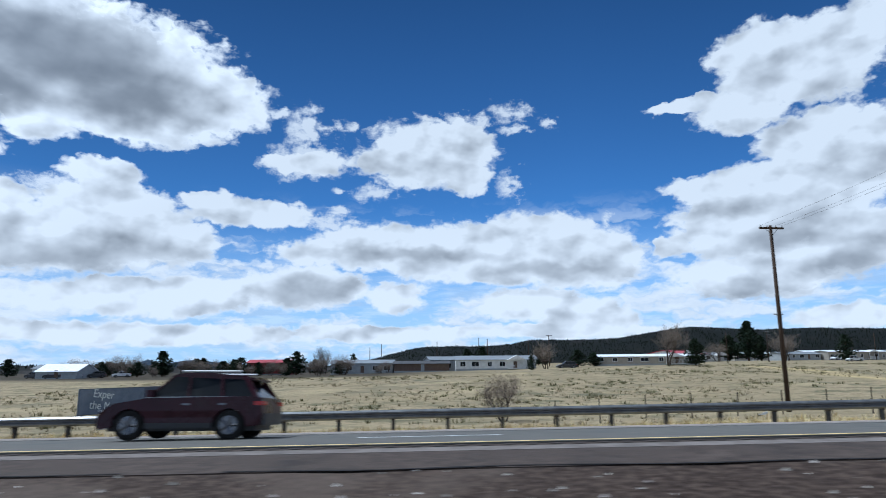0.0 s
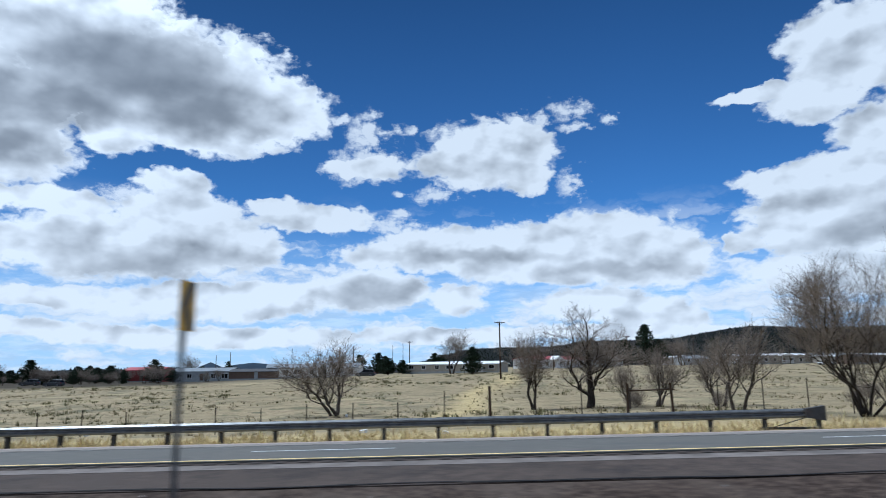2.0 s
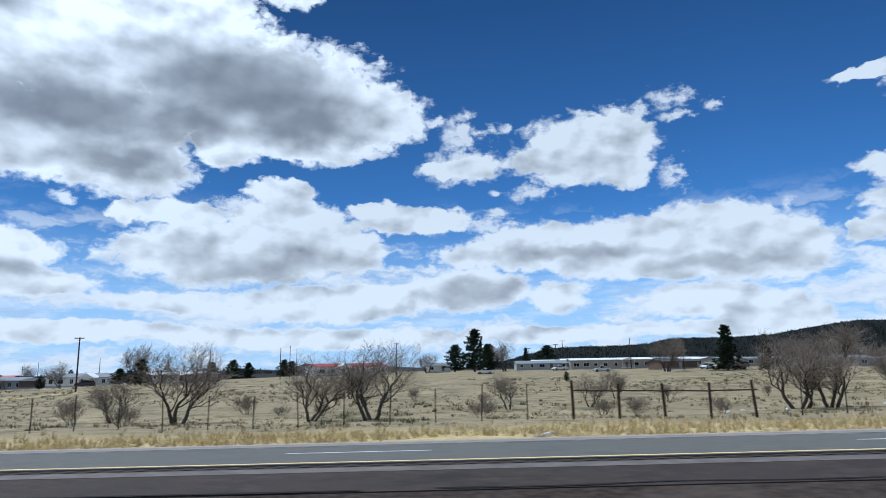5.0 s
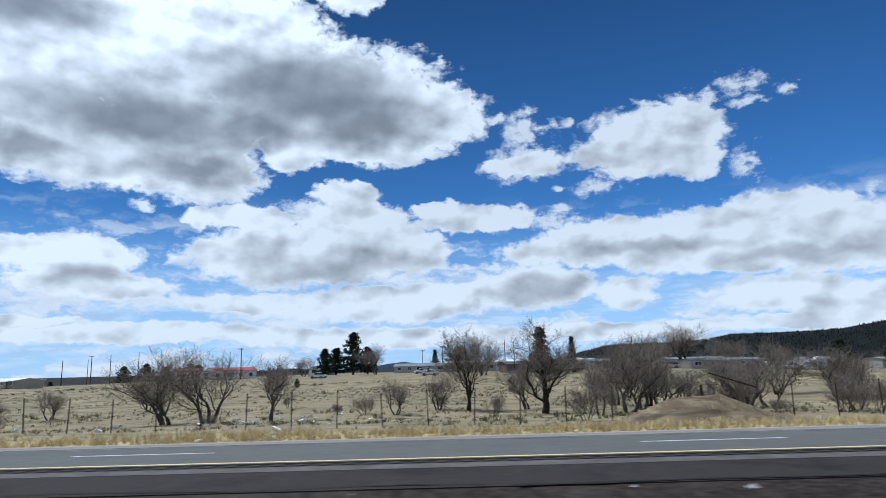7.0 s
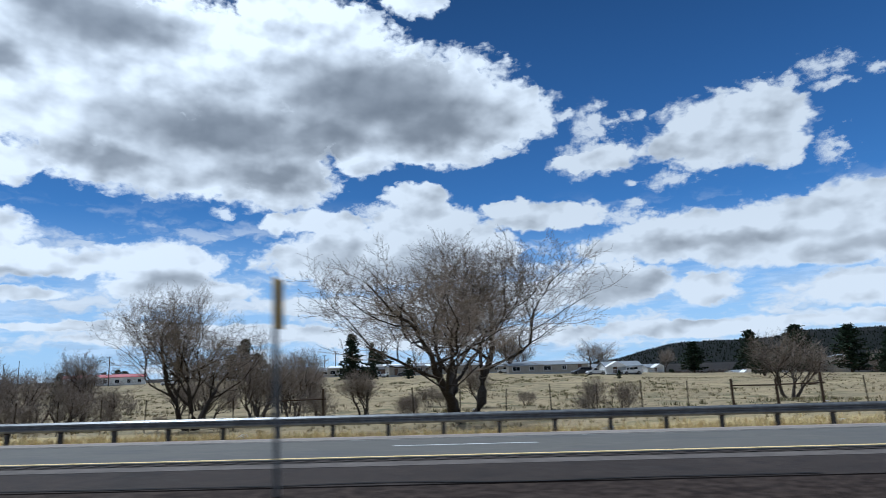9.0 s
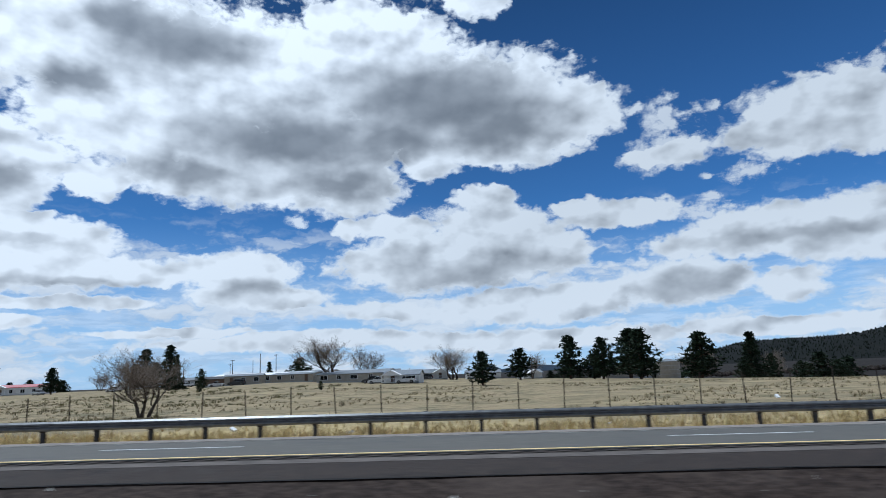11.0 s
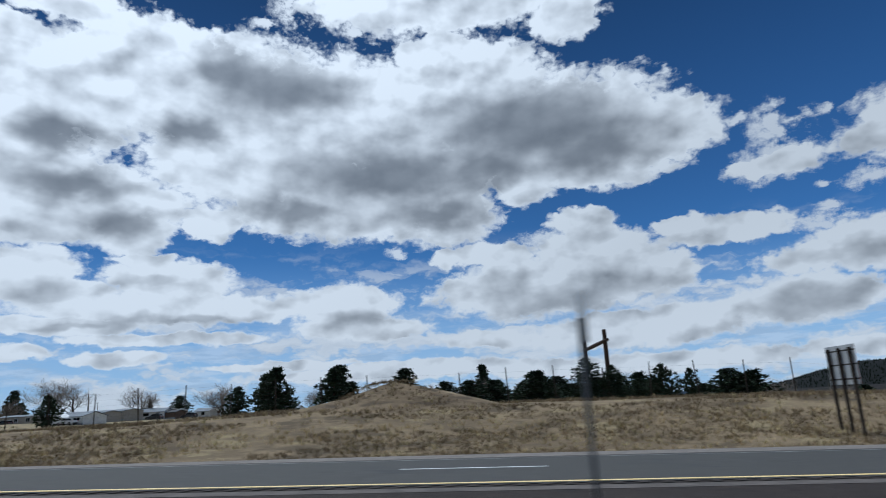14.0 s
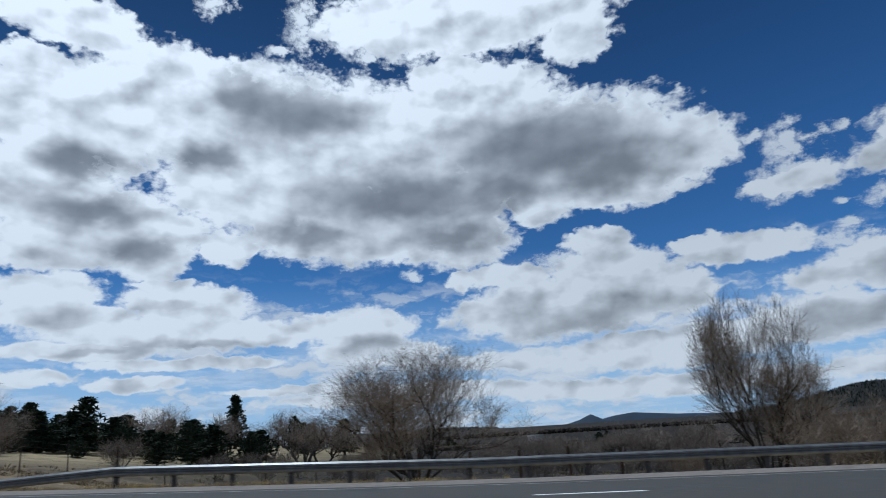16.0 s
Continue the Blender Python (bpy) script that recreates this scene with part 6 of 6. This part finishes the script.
def billboard(a, b, low):
    ax, ay, at = a
    bx, by, bt = b
    long = math.hypot(bx - ax, by - ay)
    top = (at + bt) / 2
    board = thing("billboard", "weathered blue-grey billboard with white script lettering", "billboard", m=Matrix.Translation((ax, ay, low)) @ Euler((0, 0, math.atan2(by - ay, bx - ax))).to_matrix().to_4x4())
    h = top - low
    panel = part("panel", Mesh().box((0, -0.03, 0.35), (long, 0.05, h)), BOARD_BLUE, board, "faded blue-grey painted panel")
    part("picture_side", Mesh().box((long * 0.76, -0.036, 0.4), (long * 0.97, -0.032, h - 0.08)), BOARD_DARK, panel, "darker picture along one side")
    edge = Mesh()
    for p, q in (((0, 0.35), (long, 0.42)), ((0, h - 0.07), (long, h)), ((0, 0.35), (0.07, h)), ((long - 0.07, 0.35), (long, h))):
        edge.box((p[0], -0.05, p[1]), (q[0], -0.031, q[1]))
    part("frame", edge, BOARD_DARK, panel)
    for k in range(5):
        u = long * (0.06 + 0.88 * k / 4)
        part("post", Mesh().box((u - 0.07, 0.06, -1.0), (u + 0.07, 0.2, h - 0.2)), POST_WOOD, board)
    turn = Euler((radians(90), 0, 0)).to_matrix().to_4x4()
    slant = Matrix(((1, 0.25, 0, 0), (0, 1, 0, 0), (0, 0, 1, 0), (0, 0, 0, 1)))
    for text, u, z, size in (("Experience", long * 0.38, 0.35 + (h - 0.35) * 0.70, 1.15), ("the Magic!", long * 0.33, 0.35 + (h - 0.35) * 0.28, 1.15)):
        letters("lettering", text, size * (h / 3.0), Matrix.Translation((u, -0.04, z)) @ turn @ slant, SIGN_WHITE, panel)


BOARD_BLUE = material("faded_board", [(0.13, 0.16, 0.21), (0.19, 0.22, 0.27)], 1.2, 0.8, stains=(0.6, (0.09, 0.10, 0.13), 0.6))
BOARD_DARK = material("board_picture", [(0.07, 0.085, 0.12), (0.12, 0.13, 0.16)], 2.5, 0.8)
billboard((-32.2, 59.2, -1.5), (-28.3, 67.4, -2.3), -4.55)

# ---------------------------------------------------------------- water tank


def tank(x, y, top):
    base = ground_z(x, y)
    whole = thing("water_tank", "pale round water tank with a low conical roof", "tank", m=Matrix.Translation((x, y, base)))
    h = top - base
    part("shell", Mesh().tube([(0, 0, -0.3), (0, 0, h - 0.7)], [3.0, 3.0], 24), WALLS["tan"], whole)
    part("roof", Mesh().tube([(0, 0, h - 0.7), (0, 0, h - 0.6), (0, 0, h)], [3.1, 3.0, 0.3], 24), ROOFS["grey"], whole)
    for k in range(3):
        z = (h - 0.7) * (k + 1) / 4
        part("hoop", Mesh().tube([(0, 0, z), (0, 0, z + 0.06)], [3.03, 3.03], 24), BARE_ALU, whole)


tank(299.0, 267.2, 3.1)

# ---------------------------------------------------------------- vehicles


def wheel(parent, x, y, r, side):
    tyre = part("tyre", Mesh().tube([(x, y - 0.11, r), (x, y - 0.09, r), (x, y + 0.09, r), (x, y + 0.11, r)], [r * 0.86, r, r, r * 0.86], 20), RUBBER, parent, smooth=False)
    rim = Mesh().tube([(x, y + side * 0.10, r), (x, y + side * 0.118, r)], [r * 0.66, r * 0.62], 16)
    part("rim", rim, CHROME, tyre, "alloy rim")
    for k in range(5):
        a = k * 2 * math.pi / 5
        part("spoke", Mesh().tube([(x, y + side * 0.125, r), (x + math.cos(a) * r * 0.58, y + side * 0.12, r + math.sin(a) * r * 0.58)], [0.035, 0.03], 4), CHROME, tyre)


def vehicle(name, label, m, paint_mat, length=4.75, width=1.9, height=1.72, pickup=False, category="car", group=""):
    """A car that faces -x: shaped body with arches, glasshouse, lamps, mirrors and wheels."""
    car = thing(name, label, category, group, m)
    f, w = length / 4.75, width / 2
    r = 0.37 * min(1.0, f * 1.12)
    low, belt, top = 0.24, 1.06 * height / 1.72, height
    fx, rx = -1.42 * f, 1.42 * f

    def arch(cx):
        return [(cx + (r + 0.07) * math.cos(math.pi - k * math.pi / 6), r * 0.9 + (r + 0.07) * math.sin(k * math.pi / 6)) for k in range(7)]

    outline = [(-2.34 * f, 0.42), (-2.30 * f, low)] + arch(fx) + arch(rx) + [(2.28 * f, low + 0.08), (2.37 * f, 0.55), (2.33 * f, belt), (1.9 * f, belt + 0.03), (-0.95 * f, belt), (-1.9 * f, belt - 0.12), (-2.26 * f, belt - 0.30)]
    body = Mesh()
    n = len(outline)
    rings = ((-w, 0.96), (-w * 0.97, 1.0), (w * 0.97, 1.0), (w, 0.96))
    for y, k in rings:
        for x, z in outline:
            body.v.append((x * (0.995 if abs(y) == w else 1.0), y if z > 0.5 else y * 0.985, z))
    for q in range(3):
        for i in range(n):
            j = (i + 1) % n
            body.f.append((q * n + i, q * n + j, (q + 1) * n + j, (q + 1) * n + i))
    body.f.append(tuple(range(n - 1, -1, -1)))
    body.f.append(tuple(range(3 * n, 4 * n)))
    shell = part("body", body, paint_mat, car)
    rear_top, rear_low = (1.72 * f, 2.24 * f) if not pickup else (0.35 * f, 0.55 * f)
    cab = Mesh()
    lowline = [(-1.05 * f, belt - 0.02), (rear_low, belt - 0.02)]
    topline = [(-0.30 * f, top - 0.07), (rear_top, top - 0.16)]
    for y_low, y_top in ((-w * 0.94, -w * 0.74), (w * 0.94, w * 0.74)):
        for (x, z) in lowline:
            cab.v.append((x, y_low, z))
        for (x, z) in reversed(topline):
            cab.v.append((x, y_top, z))
    cab.f += [(0, 1, 2, 3), (7, 6, 5, 4), (0, 4, 5, 1), (1, 5, 6, 2), (2, 6, 7, 3), (3, 7, 4, 0)]
    glass = part("glasshouse", cab, GLASS, car, "dark tinted windows")
    roof = Mesh()
    roof.prism([(-0.42 * f, top - 0.09), (-0.2 * f, top - 0.02), (0.6 * f if not pickup else 0.1 * f, top), (rear_top - 0.25, top - 0.06), (rear_top + 0.26, top - 0.13), (rear_top + 0.26, top - 0.18)], -w * 0.75, w * 0.75)
    part("roof", roof, paint_mat, car)
    for side in (-1, 1):
        y0, y1 = side * w * 0.945, side * w * 0.755
        for xa, xb, wide in ((-1.05, -0.32, 0.07), (0.18, 0.14, 0.06), (1.15, 1.05, 0.07), (2.1, 1.66, 0.16)):
            if pickup and xa > 0.5:
                continue
            pillar = Mesh()
            for dx in (0, wide):
                pillar.v += [((xa + dx) * f, y0, belt - 0.02), ((xb + dx) * f, y1, top - 0.07), ((xb + dx) * f, y1 + side * 0.015, top - 0.07), ((xa + dx) * f, y0 + side * 0.015, belt - 0.02)]
            pillar.f += [(0, 1, 2, 3), (7, 6, 5, 4), (0, 4, 5, 1), (1, 5, 6, 2), (2, 6, 7, 3), (3, 7, 4, 0)]
            part("pillar", pillar, paint_mat, glass)
        # silver rails, drawn thick to stand in for the roof's sky reflection too
        part("roof_rail", Mesh().tube([(-0.1 * f, side * w * 0.70, top + 0.035), (1.6 * f if not pickup else 0.2, side * w * 0.70, top + 0.02)], [0.028, 0.028], 6), BARE_ALU, car)
        part("mirror", Mesh().box((-0.86 * f, side * w if side > 0 else -w - 0.2, belt + 0.02), (-0.70 * f, side * w + 0.2 if side > 0 else -w, belt + 0.17)), paint_mat, car)
        for xh in (-0.05, 0.98):
            part("door_handle", Mesh().box(((xh + 0.12) * f, side * w - 0.012, belt - 0.16), ((xh + 0.34) * f, side * w + 0.022, belt - 0.12)), CHROME, shell)
        # bright strip that stands in for the highlight along the belt line
        part("window_trim", Mesh().box((-0.98 * f, side * w * 0.955 - 0.01, belt - 0.005), (1.95 * f if not pickup else 0.4 * f, side * w * 0.955 + 0.01, belt + 0.03)), BARE_ALU, shell, "bright strip in place of the belt line highlight")
        part("sill", Mesh().box((-0.95 * f, side * w - 0.02, low + 0.02), (0.95 * f, side * w + 0.012, low + 0.14)), BLACK, shell, "black sill")
        part("headlight", Mesh().box((-2.275 * f, side * w - 0.42 if side > 0 else -w + 0.02, belt - 0.40), (-2.0 * f, side * w - 0.02 if side > 0 else -w + 0.42, belt - 0.26)), LAMP_CLEAR, car)
        part("tail_light", Mesh().box((2.12 * f, side * w - 0.34 if side > 0 else -w - 0.006, belt - 0.17), (2.375 * f, side * w + 0.006 if side > 0 else -w + 0.34, belt - 0.08)), LAMP_RED, car)
    part("bumper", Mesh().box((-2.37 * f, -w * 0.9, 0.28), (-2.28 * f, w * 0.9, 0.56)), BLACK, car)
    part("bumper", Mesh().box((2.30 * f, -w * 0.9, 0.32), (2.40 * f, w * 0.9, 0.58)), BLACK, car)
    part("underbody", Mesh().box((-2.1 * f, -w * 0.8, 0.2), (2.1 * f, w * 0.8, 0.45)), BLACK, car)
    for x in (fx, rx):
        for side in (-1, 1):
            wheel(car, x, side * (w - 0.12), r, side)
    return car


def sit(s, d, turn=0.0):
    x, y = on_road(s, d)
    _, _, h, z0 = line_at(s)
    tilt = math.atan2(paved(s, d + 1) - paved(s, d), 1.0)
    return Matrix.Translation((x, y, z0 + paved(s, d) + 0.005)) @ Euler((tilt, 0, h + turn)).to_matrix().to_4x4()


vehicle("suv", "dark maroon sport utility vehicle with silver roof rails on the road", sit(-6.15, 15.9), MAROON, 3.78, 1.75, 1.5)
PARKED_PAINT = {"white": paint("white_car_paint", (0.66, 0.67, 0.68), 0.35, 0.1), "dark": paint("dark_car_paint", (0.03, 0.032, 0.038), 0.35, 0.1)}
for x, y, turn, look_key in [
    (-62.1, 167.8, 20, "dark"),
    (29.4, 159.8, 5, "dark"),
    (142.3, 241.3, 25, "white"),
    (217.9, 231.8, 15, "white"),
    (142.1, 235.0, 35, "white"),
    (246.2, 215.9, 26, "white"),
    (242.2, 218.5, 36, "dark"),
    (254.3, 215.4, 31, "white"),
    (184.9, 219.9, 49, "white"),
    (193.6, 219.7, 34, "dark"),
    (190.5, 226.2, 44, "dark"),
    (124.3, 201.6, 0, "white"),
    (-91.1, 174.9, 40, "dark"),
    (-94.7, 170.8, 10, "white"),
    (-98.6, 168.8, 0, "dark"),
    (-106.1, 172.9, -20, "dark"),
    (-86.4, 179.0, 30, "white"),
    (187.3, 222.2, 61, "white"),
    (-51.5, 162.5, 4, "dark"),
    (156.0, 206.8, 9, "white"),
    (229.8, 247.9, 39, "dark"),
    (230.6, 258.4, 34, "dark"),
]:
    pickup = int(x) % 2 == 0 and look_key == "white"
    vehicle("pickup" if pickup else "parked_car", look_key + (" pickup truck parked beside a house" if pickup else " car parked beside a house"), Matrix.Translation((x, y, ground_z(x, y))) @ Euler((0, 0, radians(turn))).to_matrix().to_4x4(), PARKED_PAINT[look_key], pickup=pickup, group="parked vehicles")


def scraps():
    """Pale litter and broken branches lying in the field and on the bank."""
    rng = random.Random(91)
    m = Mesh()
    for k in range(60):
        s, d = (rng.gauss(206, 9), rng.gauss(60, 4)) if k < 28 else (rng.uniform(20, 520), rng.uniform(23, 60))
        x, y = on_road(s, d)
        place = Matrix.Translation((x, y, ground_z(x, y) + 0.06)) @ Euler((rng.uniform(-0.4, 0.4), rng.uniform(-0.4, 0.4), rng.uniform(0, 6.3))).to_matrix().to_4x4()
        size = rng.uniform(0.08, 0.3)
        m.box((-size, -size * 0.4, -0.05), (size, size * 0.4, rng.uniform(0.03, 0.16)), place)
    tagged(new("litter", m.data("litter", TRIM)), "pale scraps of litter lying in dry grass", "litter", kind="stuff")


scraps()


def tumbleweed(s, d, r):
    """A dry ball of thin curved stems."""
    rng = random.Random(17)
    weed = Mesh()
    for _ in range(420):
        way = Vector((rng.gauss(0, 1), rng.gauss(0, 1), rng.gauss(0, 1))).normalized()
        side = way.orthogonal().normalized()
        pts = [way * r * 0.25, (way + side * 0.3).normalized() * r * 0.7, (way + side * rng.uniform(0.4, 1.1)).normalized() * r * rng.uniform(0.85, 1.05)]
        weed.tube([(p.x * 1.1, p.y, p.z * 0.85) for p in pts], [0.006, 0.005, 0.003], 3, caps=False)
    ob = new("tumbleweed", weed.data("tumbleweed", GRASS_BLADE))
    ob.matrix_world = stand(s, d, lift=r * 0.78)
    tagged(ob, "round pale dry tumbleweed lying on the gravel median", "tumbleweed")


tumbleweed(90.8, 7.85, 0.24)


def delineator(s, d):
    """A short flexible marker post with an amber reflector."""
    marker = thing("delineator", "short dark marker post with an amber reflector", "marker post", m=stand(s, d))
    part("paddle", Mesh().prism([(-0.12, -0.1), (0.12, -0.1), (0.13, 0.30), (0.12, 0.56), (0.08, 0.58), (-0.08, 0.58), (-0.12, 0.56), (-0.13, 0.30)], -0.012, 0.012), BLACK, marker)
    part("reflector", Mesh().prism([(-0.12, 0.32), (0.12, 0.32), (0.115, 0.55), (0.07, 0.585), (-0.07, 0.585), (-0.115, 0.55)], -0.020, -0.0125), AMBER, marker, "amber reflective sheet")


AMBER = material("amber_reflector", [(0.85, 0.38, 0.02), (0.78, 0.33, 0.02)], 4.0, 0.4)
delineator(196.3, 7.6)
